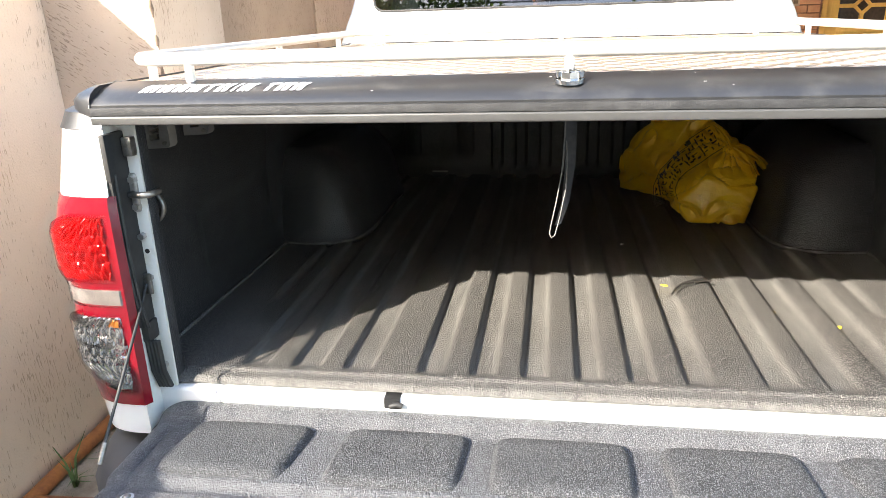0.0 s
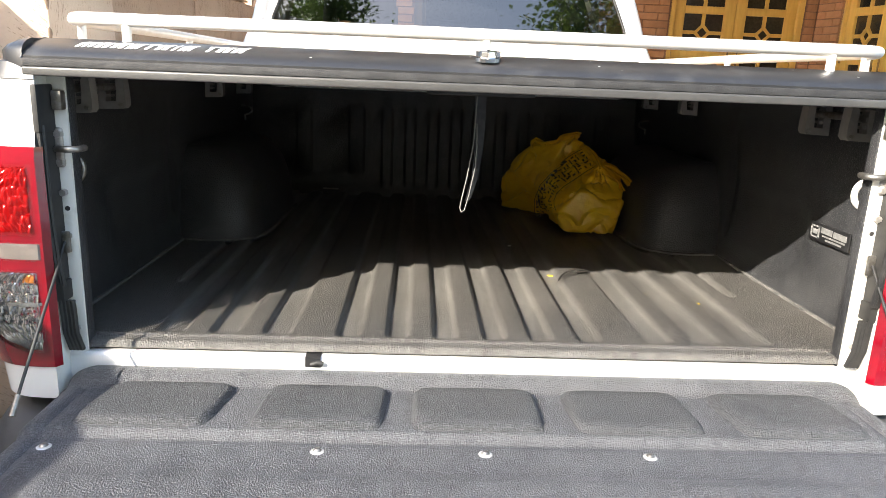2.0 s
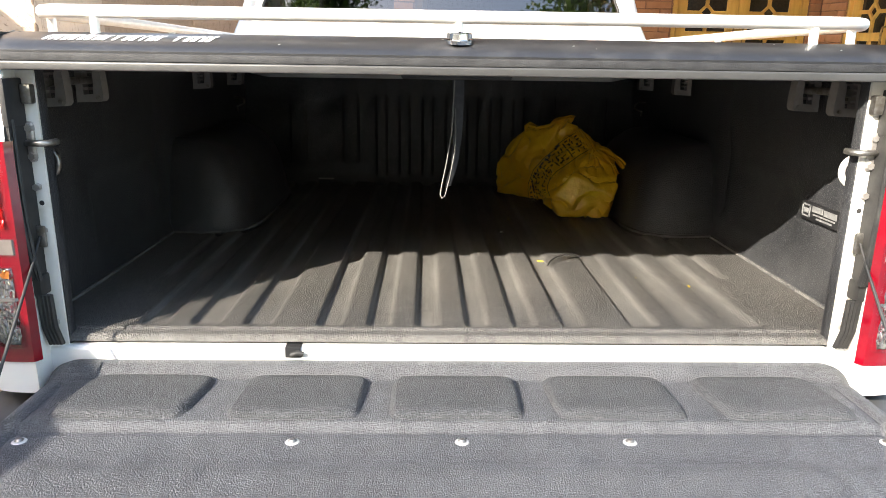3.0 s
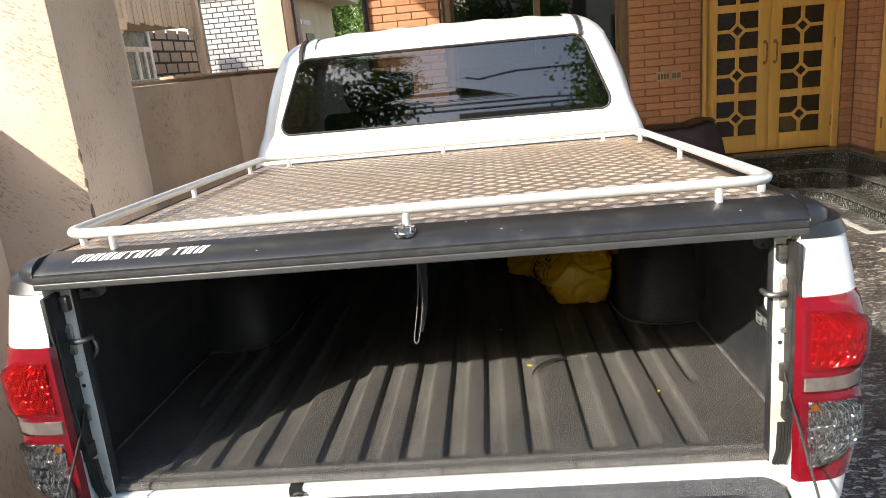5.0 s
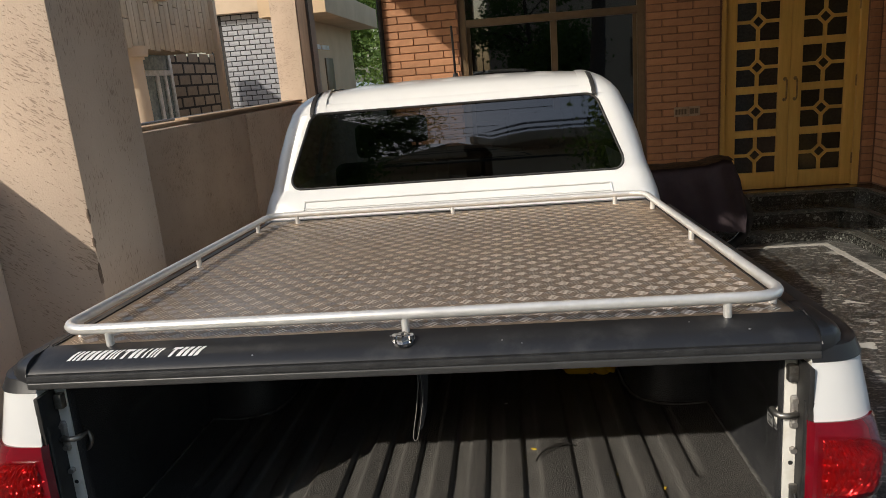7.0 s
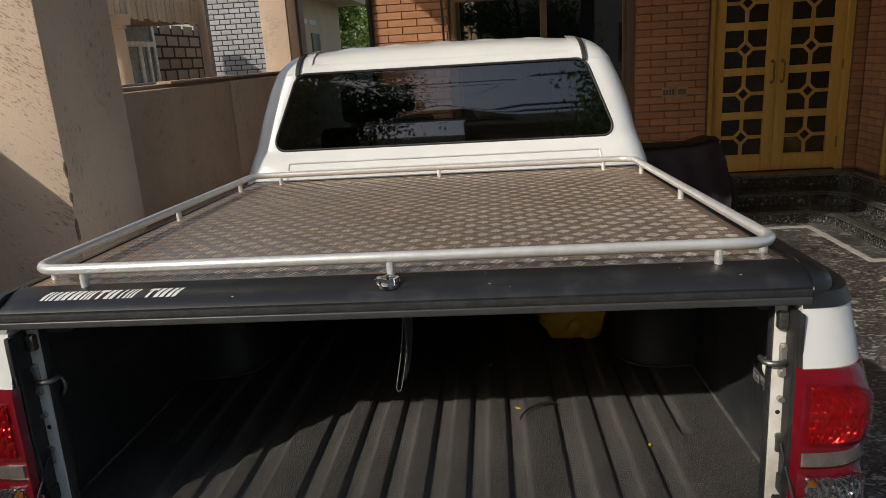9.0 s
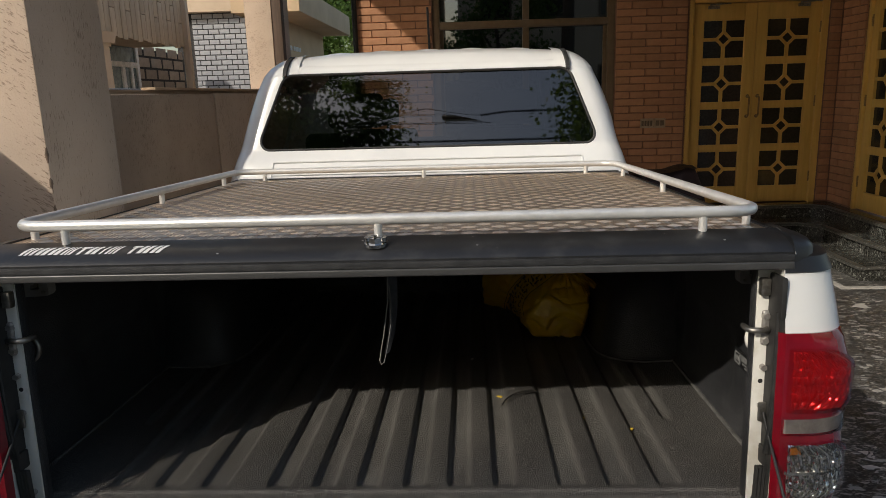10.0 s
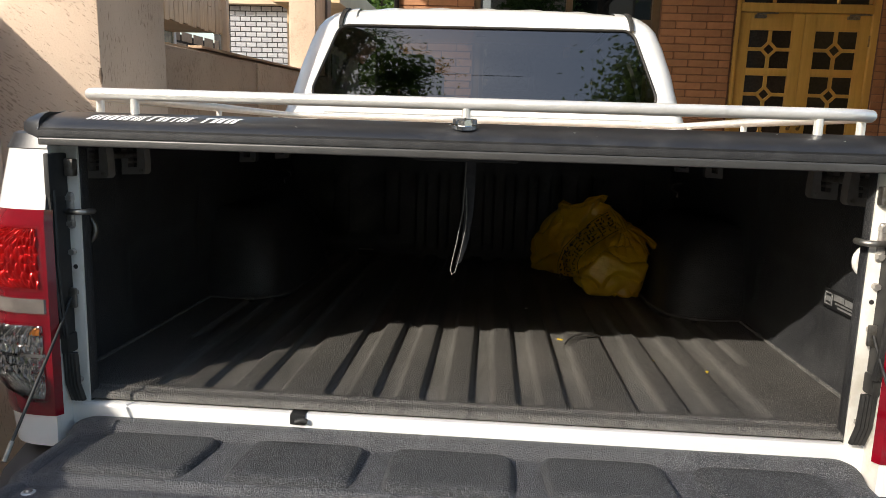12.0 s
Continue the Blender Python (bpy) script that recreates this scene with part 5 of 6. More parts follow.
def door_leaf(parent, x0, x1, pad0, handle_side):
    """One leaf in the xz plane, front at y = 0: stiles, rails, four lattice lights with dark panes."""
    z0, z1 = 0.352, 2.235
    gx0, gx1 = pad0, pad0 + 0.382
    rows = [(0.512, 0.852), (0.922, 1.262), (1.332, 1.672), (1.742, 2.082)]
    leaf = new("door_leaf")
    leaf.parent = parent
    def bar(name, a, b, c, d, depth=0.045, y=0.0, bevel=0.004):
        return boxpart(name, (a, b, y, y + depth, c, d), DOORWOOD, leaf, "", bevel)
    bar("stile", x0, gx0, z0, z1)
    bar("stile", gx1, x1, z0, z1)
    edges = [z0] + [q for r in rows for q in r] + [z1]
    for a, b in zip(edges[::2], edges[1::2]):
        bar("rail", gx0, gx1, a, b)
    cx = (gx0 + gx1) / 2
    for a, b in rows:
        cz, r = (a + b) / 2, 0.062
        for q in ((cx - 0.016, cx + 0.016, a, cz - r), (cx - 0.016, cx + 0.016, cz + r, b), (gx0, cx - r, cz - 0.016, cz + 0.016), (cx + r, gx1, cz - 0.016, cz + 0.016)):
            bar("glazing_bar", *q, 0.03, 0.006, 0.003)
        bm = bmesh.new()
        ring = lambda k, y: [(cx + k * c, y, cz + k * s) for c, s in ((1, 0), (0, 1), (-1, 0), (0, -1))]
        loops = [[bm.verts.new(p) for p in ring(k, y)] for k, y in ((r + 0.022, 0.036), (r + 0.022, 0.006), (r - 0.012, 0.006), (r - 0.012, 0.036))]
        for p, q in zip(loops, loops[1:]):
            for i in range(4):
                bm.faces.new((p[i], p[(i + 1) % 4], q[(i + 1) % 4], q[i]))
        part("diamond", bm, DOORWOOD, leaf)
        boxpart("pane", (gx0, gx1, 0.026, 0.03, a, b), DARKPANE, leaf, "dark patterned glass", 0)
    hx = x1 - 0.045 if handle_side > 0 else x0 + 0.045
    bm = tube(bmesh.new(), [(hx, 0.0, 1.19), (hx, -0.045, 1.20), (hx, -0.05, 1.22), (hx, -0.05, 1.35), (hx, -0.045, 1.37), (hx, 0.0, 1.38)], 0.008, 10)
    disc(bm, (hx, 0.0, 1.19), (0, -1, 0), 0.017, 0.006)
    disc(bm, (hx, 0.0, 1.38), (0, -1, 0), 0.017, 0.006)
    part("door_handle", bm, BRASS, leaf, "brass pull handle", 50)
    for z in (0.6, 1.32, 2.0):
        hx2 = x0 if handle_side > 0 else x1
        part("hinge", disc(bmesh.new(), (hx2, -0.004, z - 0.05), (0, 0, 1), 0.009, 0.1, 10), BRASS, leaf, "", 40)
    return leaf


def double_door(name, label):
    d = tagged(new(name), label, "door", "", "structure")
    for q in ((2.235, 2.292, 0.344, 2.9), (3.474, 3.535, 0.344, 2.9), (2.292, 3.474, 2.24, 2.32), (2.292, 3.474, 2.84, 2.9)):
        boxpart("door_frame", (q[0], q[1], -0.03, 0.07, q[2], q[3]), DOORWOOD, d, "", 0.008, 3)
    door_leaf(d, 2.293, 2.881, 2.396, 1)
    door_leaf(d, 2.884, 3.473, 2.989, -1)
    # fanlight with curved bars
    bm = bmesh.new()
    for r in (0.5, 0.25):
        tube(bm, [(2.883 + r * 1.15 * math.cos(a), 0.02, 2.33 + r * math.sin(a)) for a in np.linspace(0, math.pi, 24)], 0.018, 8)
    part("fan_arch", bm, DOORWOOD, d, "", 50)
    for a in (0.5, 1.05, 1.57, 2.09, 2.64):
        part("fan_bar", tube(bmesh.new(), [(2.883 + r * 1.15 * math.cos(a), 0.02, 2.33 + r * math.sin(a)) for r in (0.25, 0.5)], 0.012, 6), DOORWOOD, d, "", 50)
    boxpart("fan_pane", (2.292, 3.474, 0.03, 0.035, 2.32, 2.84), DARKPANE, d, "dark glass", 0)
    for x in (2.47, 3.30):
        part("door_closer", box(bmesh.new(), x - 0.05, x + 0.05, -0.045, -0.002, 2.185, 2.215, 0.006), STEEL, d, "steel door closer", 40)
        part("closer_arm", tube(bmesh.new(), [(x - 0.04, -0.03, 2.222), (x + 0.08, -0.075, 2.225), (x + 0.15, -0.035, 2.228)], 0.007, 8), STEEL, d, "", 40)
    return d


door_1 = double_door("door_1", "golden varnished double door with lattice panes and brass handles")
door_1.location = (0, HY + 0.03, 0)
door_2 = copy_thing(door_1, pose(3.69, 5.34 + 2.235, 0, 0, 0, -90))
door_2.name = "door_2"

# switch plates by the door
PLASTICW = material("ivory_plastic", (0.42, 0.31, 0.21), 0.4, second=(0.36, 0.26, 0.175), scale=30)
for x0, x1, n in ((1.815, 1.945, 4), (1.95, 2.055, 2)):
    sw = tagged(boxpart("wall_switch", (x0, x1, HY - 0.022, HY - 0.012, 1.105, 1.195), PLASTICW, None, "", 0.003), "ivory switch plate on the brick wall", "switch", "switches by the door")
    for k in range(n):
        w = (x1 - x0 - 0.02) / n
        boxpart("rocker", (x0 + 0.012 + k * w, x0 + 0.004 + (k + 1) * w, HY - 0.027, HY - 0.021, 1.125, 1.175), FRAMEM, sw, "", 0.002)

# marble steps
for k, (poly, z0, z1) in enumerate([([(1.7, 5.03), (2.95, 5.03), (3.11, 4.87), (3.11, 4.05), (3.66, 4.05), (3.66, HY), (1.7, HY)], 0, 0.116),
                                    ([(1.7, 5.28), (3.17, 5.28), (3.34, 5.11), (3.34, 4.055), (3.66, 4.055), (3.66, HY), (1.7, HY)], 0.116, 0.229),
                                    ([(1.7, 5.58), (3.44, 5.58), (3.53, 5.49), (3.53, 4.06), (3.66, 4.06), (3.66, HY), (1.7, HY)], 0.229, 0.344)]):
    st = tagged(part("step", prism(bmesh.new(), poly, z0, z1 - 0.028), MARBLE), "dark green-black veined marble porch step", "step", "porch steps", "structure")
    nose = [(x, y - (0.022 if y < HY - 0.01 and i < 3 else 0.0)) if i < 2 else (x - 0.022 if 1 < i < 4 else x, y - (0.01 if i == 2 else 0.022 if i == 3 else 0)) for i, (x, y) in enumerate(poly)]
    part("tread", prism(bmesh.new(), nose, z1 - 0.0279, z1 - 0.001, 0.006), NOSING, st, "grey-green stone nosing", 40)
    inner = [(x, y + (0.03 if i < 2 else 0.02 if i == 2 else 0)) if i < 2 else (x + (0.03 if 1 < i < 4 else 0), y + (0.012 if i == 2 else 0)) for i, (x, y) in enumerate(poly)]
    part("tread_top", prism(bmesh.new(), inner, z1 - 0.01, z1 + 0.001), MARBLE, st, "", 40)
LINE = material("white_marble_strip", (0.62, 0.6, 0.55), 0.45, second=(0.45, 0.43, 0.39), scale=18)
for nm, d in (("a", (1.4, 2.925, 4.875, 4.93)), ("b", (2.87, 2.925, 3.84, 4.875)), ("c", (2.925, 3.66, 3.84, 3.90))):
    tagged(boxpart("trim", (d[0], d[1], d[2], d[3], -0.01, 0.004), LINE, None, "", 0), "pale marble strip laid in the dark paving", "floor strip", "strips in the paving", "structure")

tagged(part("downpipe", tube(bmesh.new(), [(-0.905, HY - 0.03, 0.0), (-0.905, HY - 0.03, 3.42)], 0.024, 12), RUBBER, None, "", 60), "black downpipe at the corner of the brick front", "downpipe", "", "structure")

# covered motorcycle
CLOTH = material("dark_plum_cloth", (0.035, 0.022, 0.028), 0.85, second=(0.05, 0.034, 0.038), scale=8, bump=0.3, bump_scale=300)
GOLDCLOTH = material("brown_patterned_cloth", (0.16, 0.09, 0.04), 0.8, second=(0.05, 0.03, 0.02), scale=30)
bike = thing("covered_motorcycle", "motorcycle under a dark plum cloth parked by the steps", "motorcycle", at=(0, 0, 0))
BTOP = [(0.9, 0.72), (1.2, 0.80), (1.5, 0.79), (1.8, 0.80), (1.94, 0.84), (2.03, 0.82), (2.09, 0.68), (2.13, 0.45)]
BLOW = [(0.9, 0.2), (1.5, 0.36), (1.85, 0.27), (2.0, 0.24), (2.13, 0.22)]
def drape(x, t):
    a = t * math.pi
    top, low = lerp_table(BTOP, x), lerp_table(BLOW, x)
    half = 0.23 - 0.06 * smoothstep(1.85, 2.12, x)
    fold = 0.02 * math.sin(x * 26 + 3 * math.sin(5 * t)) * (1 - math.sin(a) ** 2) + 0.012 * noise.noise(Vector((x * 6, t * 7, 1)))
    c = math.cos(a)
    return (x, 4.75 - (half * math.copysign(abs(c) ** 0.55, c)) - fold, low + (top - low) * abs(math.sin(a)) ** 0.45 + 0.01 * noise.noise(Vector((x * 9, t * 5, 4))))
part("cover_cloth", sheet(bmesh.new(), np.linspace(0.9, 2.13, 60), np.linspace(0, 1, 50), drape), CLOTH, bike, "dark plum draped cloth", 60)
bm = sheet(bmesh.new(), np.linspace(1.3, 2.02, 40), np.linspace(-1, 1, 5), lambda x, u: (x, 4.72 + 0.14 * u, lerp_table(BTOP, x) + 0.018 - 0.018 * u * u + 0.008 * noise.noise(Vector((x * 14, u * 3, 2)))))
bmesh.ops.solidify(bm, geom=bm.faces[:], thickness=0.006)
part("seat_cloth", bm, GOLDCLOTH, bike, "brown patterned cloth on the saddle", 60)
for x in (0.85, 1.93):
    wh = part("wheel", tube(bmesh.new(), [(x + 0.27 * math.cos(a), 4.75, 0.31 + 0.27 * math.sin(a)) for a in np.linspace(0, 2 * math.pi, 32, endpoint=False)], 0.04, 10, True), RUBBER, bike, "black tyre", 60)
    bm = tube(bmesh.new(), [(x + 0.225 * math.cos(a), 4.75, 0.31 + 0.225 * math.sin(a)) for a in np.linspace(0, 2 * math.pi, 32, endpoint=False)], 0.012, 8, True)
    for a in np.linspace(0, math.pi, 10, endpoint=False):
        tube(bm, [(x - 0.22 * math.cos(a), 4.75, 0.31 - 0.22 * math.sin(a)), (x + 0.22 * math.cos(a), 4.75, 0.31 + 0.22 * math.sin(a))], 0.0025, 4)
    part("rim", bm, CHROME, wh, "spoked rim", 60)

# ---- left side: dirt strip, rusty pipes, weeds, chips ----
DIRT = material("dry_dirt", (0.40, 0.345, 0.27), 0.95, second=(0.24, 0.2, 0.15), scale=9, bump=1.0, bump_scale=60, bump_dist=0.01)
tagged(boxpart("flower_bed", (-1.5, -1.0, -3.0, 0.955, -0.01, 0.008), DIRT, None, "", 0), "strip of dry dirt along the boundary wall", "flower bed", "", "structure")
RUST = material("rusty_pipe", (0.35, 0.13, 0.035), 0.6, second=(0.22, 0.075, 0.025), scale=30, bump=0.3, bump_scale=200)
for pts in ([(-1.47, -1.5, 0.03), (-1.47, 0.93, 0.032)], [(-1.46, 0.40, 0.028), (-1.05, 0.42, 0.028)]):
    tagged(part("metal_pipe", tube(bmesh.new(), pts, 0.022, 12), RUST, None, "", 60), "rust-brown metal pipe lying by the wall", "pipe", "pipes by the wall")
LEAFG = material("weed_green", (0.06, 0.11, 0.025), 0.6, second=(0.10, 0.15, 0.04), scale=20)
rr = random.Random(4)
for bx, by in ((-1.38, 0.86), (-1.30, 0.30), (-1.28, 0.62), (-1.4, 0.5), (-1.24, 0.12)):
    weed = thing("weed", "green grassy weed in the dirt strip", "weed", "", "weeds by the wall", (bx, by, 0))
    for k in range(9):
        a, l, h = rr.uniform(0, 6.3), rr.uniform(0.05, 0.16), rr.uniform(0.06, 0.2)
        part("blade", sheet(bmesh.new(), [-1, 1], [0, 0.5, 1], lambda u, t: (l * t * t * math.cos(a) - u * 0.006 * (1 - t) * math.sin(a), l * t * t * math.sin(a) + u * 0.006 * (1 - t) * math.cos(a), 0.005 + h * t * (1.2 - 0.5 * t))), LEAFG, weed)
# boards and a pipe on top of the wall
WOODM = material("weathered_board", (0.46, 0.33, 0.22), 0.85, second=(0.3, 0.205, 0.13), scale=6, stretch=(8, 0.6, 8))
tagged(boxpart("wooden_board", (-1.66, -1.56, 1.9, 5.0, 1.528, 1.548), WOODM, None, "", 0.003), "weathered brown board on the wall top", "board", "boards on the wall")
tagged(boxpart("wooden_board", (-1.60, -1.52, 2.6, 4.9, 1.548, 1.563), WOODM, None, "", 0.003), "weathered brown board on the wall top", "board", "boards on the wall")
tagged(part("metal_pipe", tube(bmesh.new(), [(-1.69, 1.6, 1.544), (-1.68, 3.2, 1.546), (-1.70, 5.6, 1.544)], 0.016, 10), STEEL, None, "", 60), "thin grey pipe along the wall top", "pipe")

# ---- neighbouring houses ----
CREAM = material("cream_plaster", (0.55, 0.43, 0.31), 0.9, second=(0.48, 0.37, 0.26), scale=2, bump=0.4, bump_scale=40, bump_dist=0.006)
PLANKM = material("cream_cladding", (0.52, 0.42, 0.30), 0.8, second=(0.42, 0.33, 0.23), scale=4, stretch=(4, 4, 0.5), jitter=0.12)
BLOCKM = material("grey_block", (0.34, 0.285, 0.225), 0.9, second=(0.25, 0.21, 0.165), scale=12, jitter=0.15)
WHITEBRICK = material("whitewashed_brick", (0.36, 0.365, 0.38), 0.8, second=(0.27, 0.275, 0.29), scale=10, jitter=0.08)
DARKJOINT = material("dark_joint", (0.025, 0.024, 0.023), 0.95, second=(0.04, 0.038, 0.036), scale=20)
nb = thing("neighbour_house", "neighbouring cream house with slatted balcony and block walls", "house")
balc = part("balcony", box(bmesh.new(), -4.5, -3.68, 5.7, 8.55, 2.22, 2.3), CREAM, nb, "cream slatted balcony")
for k in range(23):
    z = 2.2 - 0.012 * (k % 3)
    step = 0.3 + 0.21 * (k % 3)
    while z < 3.25:
        top = min(z + step, 3.3)
        boxpart("tile", (-3.68, -3.64 - 0.003 * (k % 2), 5.75 + k * 0.122, 5.75 + k * 0.122 + 0.109, z, top - 0.008), PLANKM, balc, "", 0.004)
        z, step = top, 0.62
part("backing", box(bmesh.new(), -3.69, -3.675, 5.75, 8.56, 2.2, 3.3), DARKJOINT, balc, "dark joints between the tiles")
part("spout", tube(bmesh.new(), [(-3.7, 6.9, 2.78), (-3.5, 6.9, 2.76)], 0.05, 14), CREAM, balc, "short cream drain spout", 60)
bm = disc(bmesh.new(), (-3.75, 6.35, 0), (0, 0, 1), 0.13, 2.08, 18, 0.11)
disc(bm, (-3.75, 6.35, 2.08), (0, 0, 1), 0.13, 0.03, 18)
disc(bm, (-3.75, 6.35, 2.11), (0, 0, 1), 0.17, 0.11, 18, 0.19)
part("column", bm, CREAM, nb, "round cream column", 40)
boxpart("post", (-3.67, -3.585, 8.44, 8.53, 0, 3.0), CREAM, nb)
sw_block = part("block_wall", box(bmesh.new(), -4.7, -4.42, 5.5, 10.3, 0, 2.22), DARKJOINT, nb, "grey block wall")
win_n = part("house_window", box(bmesh.new(), -4.43, -4.40, 7.72, 8.62, 1.1, 2.32), material("house_window_glass", (0.09, 0.125, 0.135), 0.2, second=(0.2, 0.26, 0.27), scale=16), nb, "window with white frame and curtain")
WFRAME = material("white_window_frame", (0.88, 0.9, 0.92), 0.5, second=(0.55, 0.58, 0.6), scale=14)
for y0, y1, z0, z1 in ((7.72, 7.79, 1.1, 2.32), (8.55, 8.62, 1.1, 2.32), (8.12, 8.2, 1.1, 1.95), (7.79, 8.55, 1.95, 2.02), (7.79, 8.55, 2.27, 2.32), (8.36, 8.42, 1.1, 1.95)):
    boxpart("frame", (-4.41, -4.375, y0, y1, z0, z1), WFRAME, win_n, "", 0.004)
BLOCK = brick_mesh(0.34, 0.13, 0.006)
lay_bricks(sw_block, lambda s, z: pose(-4.42, 8.66 + s, z, 0, 0, 90), 1.63, 1.0, 2.2, BLOCK, BLOCKM, 0.40, 0.16, 0.06, 3)
wb = part("brick_wall", box(bmesh.new(), -4.7, -2.9, 10.8, 11.0, 0, 3.25), DARKJOINT, nb, "whitewashed brick wall")
WBR = brick_mesh(0.167, 0.07, 0.008)
lay_bricks(wb, lambda s, z: pose(-4.42 + s, 10.8, z), 1.4, 1.15, 2.9, WBR, WHITEBRICK, 0.18, 0.083, 0.013, 4)
boxpart("cornice", (-4.7, -2.9, 10.6, 11.0, 2.9, 3.3), CREAM, nb)
TAN = material("tan_plaster", (0.66, 0.49, 0.31), 0.9, second=(0.58, 0.42, 0.26), scale=2, bump=0.3, bump_scale=40, bump_dist=0.005)
fb = thing("beige_house", "plain beige house with a projecting roof slab beyond the wall", "house")
part("wall", box(bmesh.new(), -2.6, -2.3, 7.9, 11.1, 0, 2.51), TAN, fb)
boxpart("roof", (-2.7, -1.86, 7.6, 11.3, 2.51, 2.82), TAN, fb, "", 0.01)
boxpart("hatch", (-2.30, -2.28, 9.05, 9.5, 1.55, 2.02), FRAMEM, fb, "brown meter hatch", 0.004)
for k in range(11):
    if k != 5:
        part("bar", box(bmesh.new(), -2.3, -2.285, 8.45 + k * 0.085, 8.45 + k * 0.085 + 0.06, 2.14, 2.20), WHITE, fb)

# ---- trees, far street ----
BARK = material("bark", (0.09, 0.065, 0.045), 0.95, second=(0.055, 0.04, 0.03), scale=12, bump=0.8, bump_scale=40, bump_dist=0.01)
LEAF = material("leaves", (0.05, 0.10, 0.022), 0.55, second=(0.10, 0.16, 0.035), scale=1.5)
_n, _l = LEAF.node_tree.nodes, LEAF.node_tree.links
_t, _x = _n.new("ShaderNodeBsdfTranslucent"), _n.new("ShaderNodeMixShader")
_t.inputs[0].default_value, _x.inputs[0].default_value = (0.16, 0.24, 0.04, 1), 0.4
_l.new(_n["Principled BSDF"].outputs[0], _x.inputs[1])
_l.new(_t.outputs[0], _x.inputs[2])
_l.new(_x.outputs[0], _n["Material Output"].inputs[0])
def tree(x, y, h, crown, seed, leaves, size, low=0.45, label="leafy green street tree with an uneven crown"):
    rr = random.Random(seed)
    t = thing("tree", label, "tree", at=(x, y, 0))
    bm = bmesh.new()
    top = Vector((rr.uniform(-0.3, 0.3), rr.uniform(-0.3, 0.3), h * 0.75))
    for k in range(7):
        a, b = k / 7, (k + 1) / 7
        p, q = top * a + Vector((0.08 * math.sin(5 * a), 0.08 * math.cos(4 * a) - 0.08, 0)), top * b + Vector((0.08 * math.sin(5 * b), 0.08 * math.cos(4 * b) - 0.08, 0))
        tube(bm, [p, q], 0.16 * (1 - 0.75 * a) * h / 7, 8)
    tips = []
    for k in range(16):
        s = top * rr.uniform(low, 1.0)
        a, up = rr.uniform(0, 6.28), rr.uniform(0.1, 0.9)
        e = s + Vector((math.cos(a), math.sin(a), up)) * crown * rr.uniform(0.45, 1.0)
        tube(bm, [s, s.lerp(e, 0.5) + Vector((0, 0, 0.15)), e], 0.035 * h / 7, 5)
        tips += [e, s.lerp(e, 0.65), s.lerp(e, 0.85)]
    part("trunk", bm, BARK, t, "brown trunk and limbs", 50)
    verts, faces = [], []
    for k in range(leaves):
        c = rr.choice(tips)
        p = c + Vector((rr.gauss(0, 1), rr.gauss(0, 1), rr.gauss(0, 0.8))) * crown * 0.17
        d = Vector((rr.uniform(-1, 1), rr.uniform(-1, 1), rr.uniform(-0.6, 0.6))).normalized()
        e = d.orthogonal().normalized()
        e = (Matrix.Rotation(rr.uniform(0, 6.28), 3, d) @ e) * size * 0.4
        d = d * size * rr.uniform(0.7, 1.3)
        b = len(verts)
        verts += [p, p + d * 0.5 + e, p + d, p + d * 0.5 - e]
        faces.append((b, b + 1, b + 2, b + 3))
    me = bpy.data.meshes.new("crown")
    me.from_pydata([tuple(v) for v in verts], [], faces)
    me.materials.append(LEAF)
    ob = new("crown", me)
    ob.parent = t
    return t


tree(-2.8, -7.8, 11.0, 1.9, 1, 30000, 0.09, 0.6)
tree(2.8, -7.8, 10.5, 2.0, 2, 22000, 0.09, 0.5)
tree(1.3, -11.2, 5.6, 2.0, 8, 9000, 0.15, 0.2)
tree(-2.6, 17.0, 6.0, 2.2, 3, 16000, 0.1, 0.15, "green tree between the houses")
tree(-1.2, 15.0, 4.2, 1.8, 4, 18000, 0.075, 0.1, "bushy green tree between the houses")
tree(-4.6, 19.0, 6.5, 2.4, 6, 7000, 0.17, 0.15, "green tree between the houses")

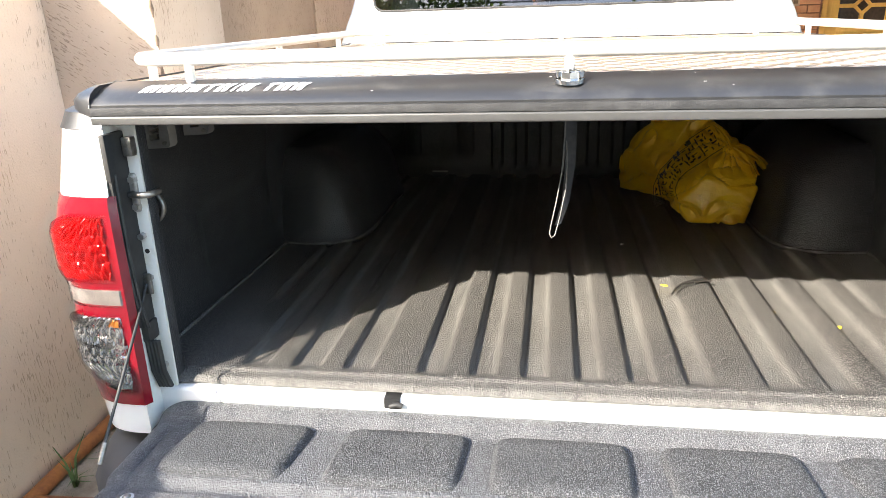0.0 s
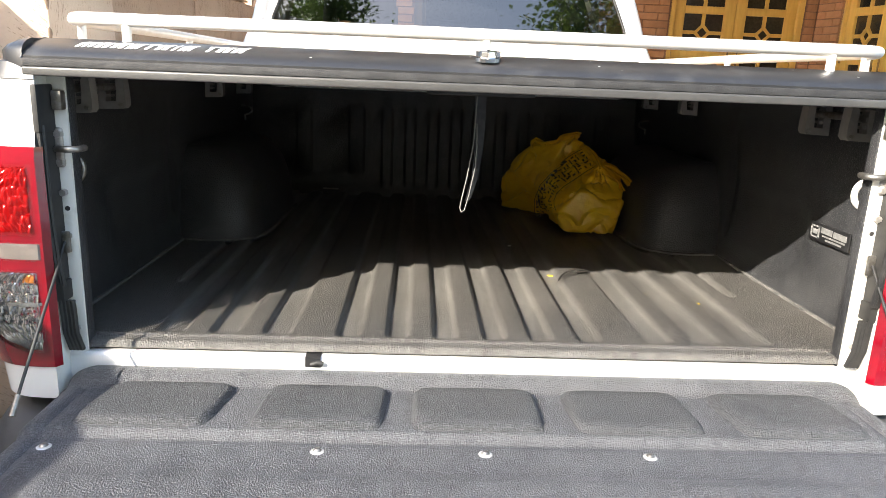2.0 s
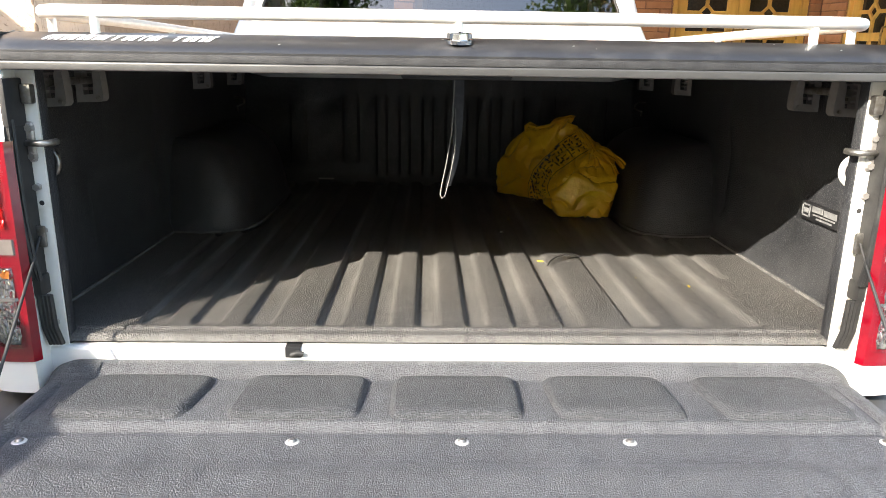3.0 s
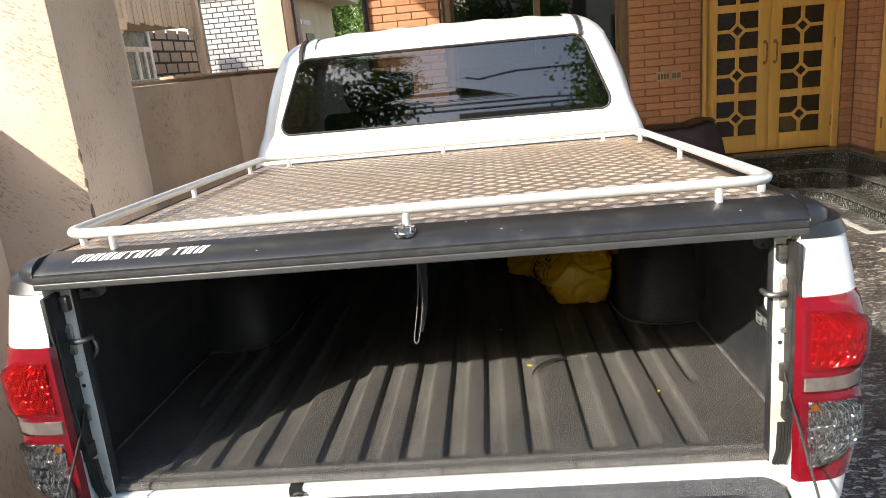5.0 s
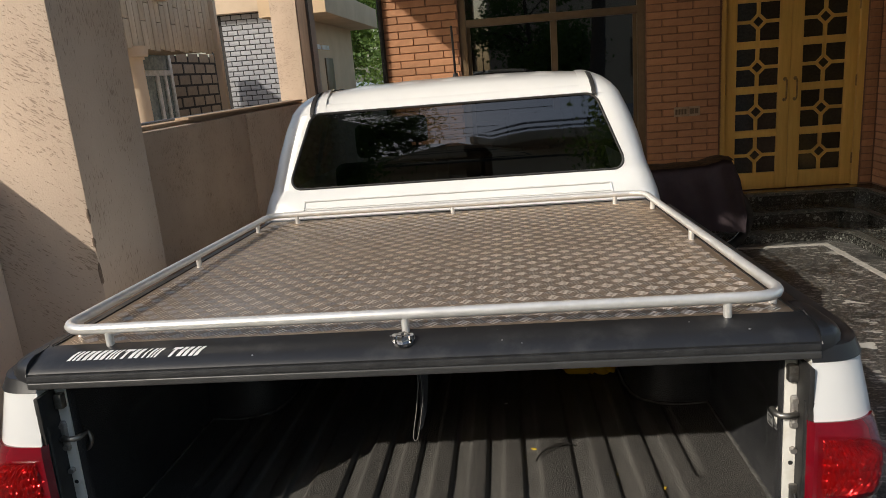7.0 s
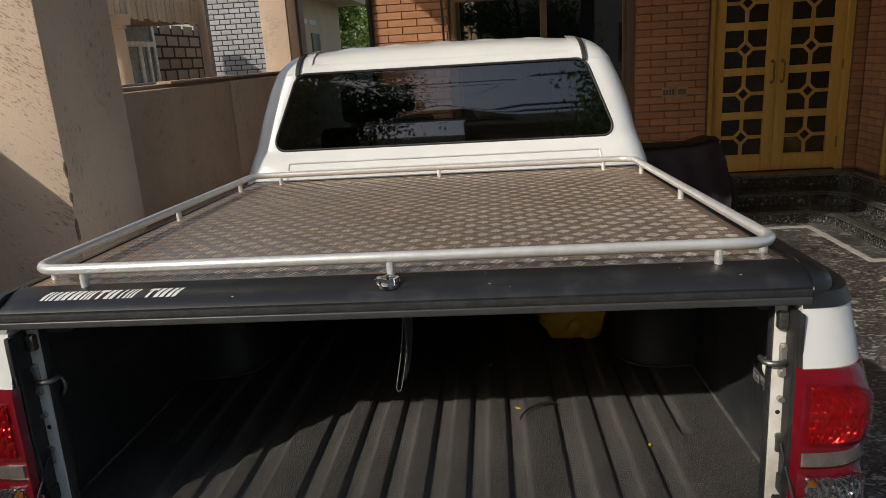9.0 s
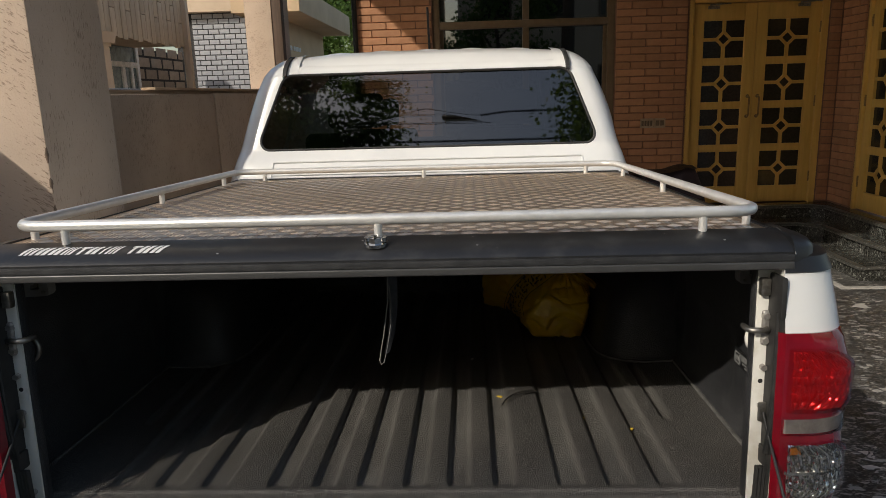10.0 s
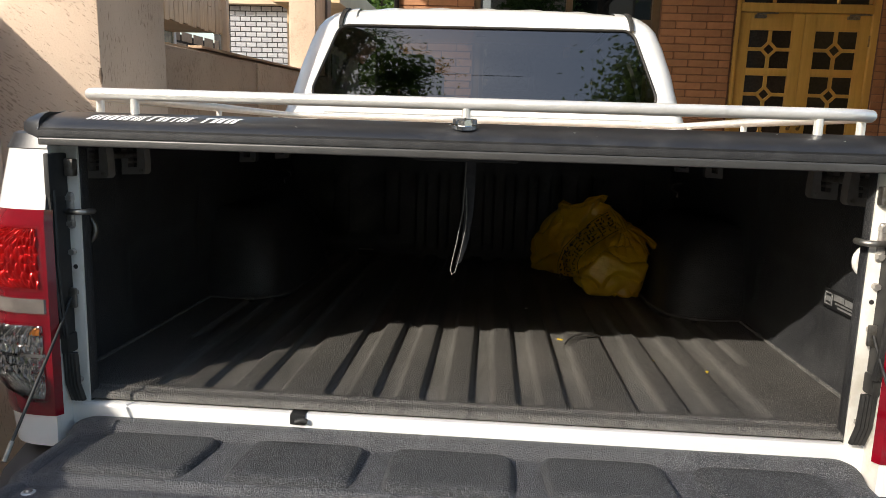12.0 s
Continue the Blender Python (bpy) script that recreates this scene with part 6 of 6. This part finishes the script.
def far_house(x0, x1, y0, y1, h, floors, label):
    ob = thing("far_house", label, "house")
    part("wall", box(bmesh.new(), x0, x1, y0, y1, 0, h), CREAM, ob)
    boxpart("roof", (x0 - 0.4, x1 + 0.4, y0 - 0.3, y1 + 0.5, h, h + 0.3), CREAM, ob)
    for f in range(floors):
        for k in range(int((x1 - x0) / 2.2)):
            x = x0 + 0.8 + k * 2.2
            w = part("window", box(bmesh.new(), x, x + 1.2, y1, y1 + 0.03, 1.0 + f * 3.1, 2.4 + f * 3.1), FRAMEM, ob)
            part("pane", box(bmesh.new(), x + 0.08, x + 1.12, y1 + 0.02, y1 + 0.04, 1.08 + f * 3.1, 2.32 + f * 3.1), DARKPANE, w)


far_house(-14.0, -1.0, -25, -15, 9.6, 3, "cream three-storey house across the street")
far_house(-0.2, 12.0, -25, -14.5, 9.9, 3, "cream three-storey house across the street")
for k, (y, z) in enumerate(((-10.5, 7.3), (-10.8, 8.2), (-11.2, 9.2), (-11.4, 10.3), (-10.6, 9.0))):
    bm = tube(bmesh.new(), [(x, y, z - 0.5 * (1 - (x / 20) ** 2)) for x in np.linspace(-20, 20, 30)], 0.026, 5)
    tagged(part("power_cable", bm, RUBBER, None, "", 60), "black overhead power cable across the street", "cable", "power cables")
for x in (-20, 20):
    bm = disc(bmesh.new(), (x, -11.0, 0), (0, 0, 1), 0.14, 10.9, 12, 0.09)
    for z in (7.3, 8.2, 9.1, 10.3):
        box(bm, x - 0.05, x + 0.05, -11.6, -10.3, z - 0.09, z + 0.01)
    tagged(part("power_pole", bm, STEEL, None, "", 40), "grey street pole that carries the cables", "pole")

# ---- facing bricks of the porch ----
lay_bricks(house_wall, lambda s, z: pose(-0.888 + s, HY, z), 0.715, 1.0, 2.75, FACE, BRICK, 0.28, 0.0685, 0.006, 1)
lay_bricks(house_wall, lambda s, z: pose(1.565 + s, HY, z), 0.665, 0.36, 2.6, FACE, BRICK, 0.28, 0.0685, 0.006, 2)
lay_bricks(house_wall, lambda s, z: pose(3.54 + s, HY, z), 0.105, 0.36, 2.6, FACE, BRICK, 0.28, 0.0685, 0.006, 5)
lay_bricks(side_wall, lambda s, z: pose(3.66, HY - 0.02 - s, z, 0, 0, -90), 0.40, 0.36, 2.6, FACE, BRICK, 0.28, 0.0685, 0.006, 6)
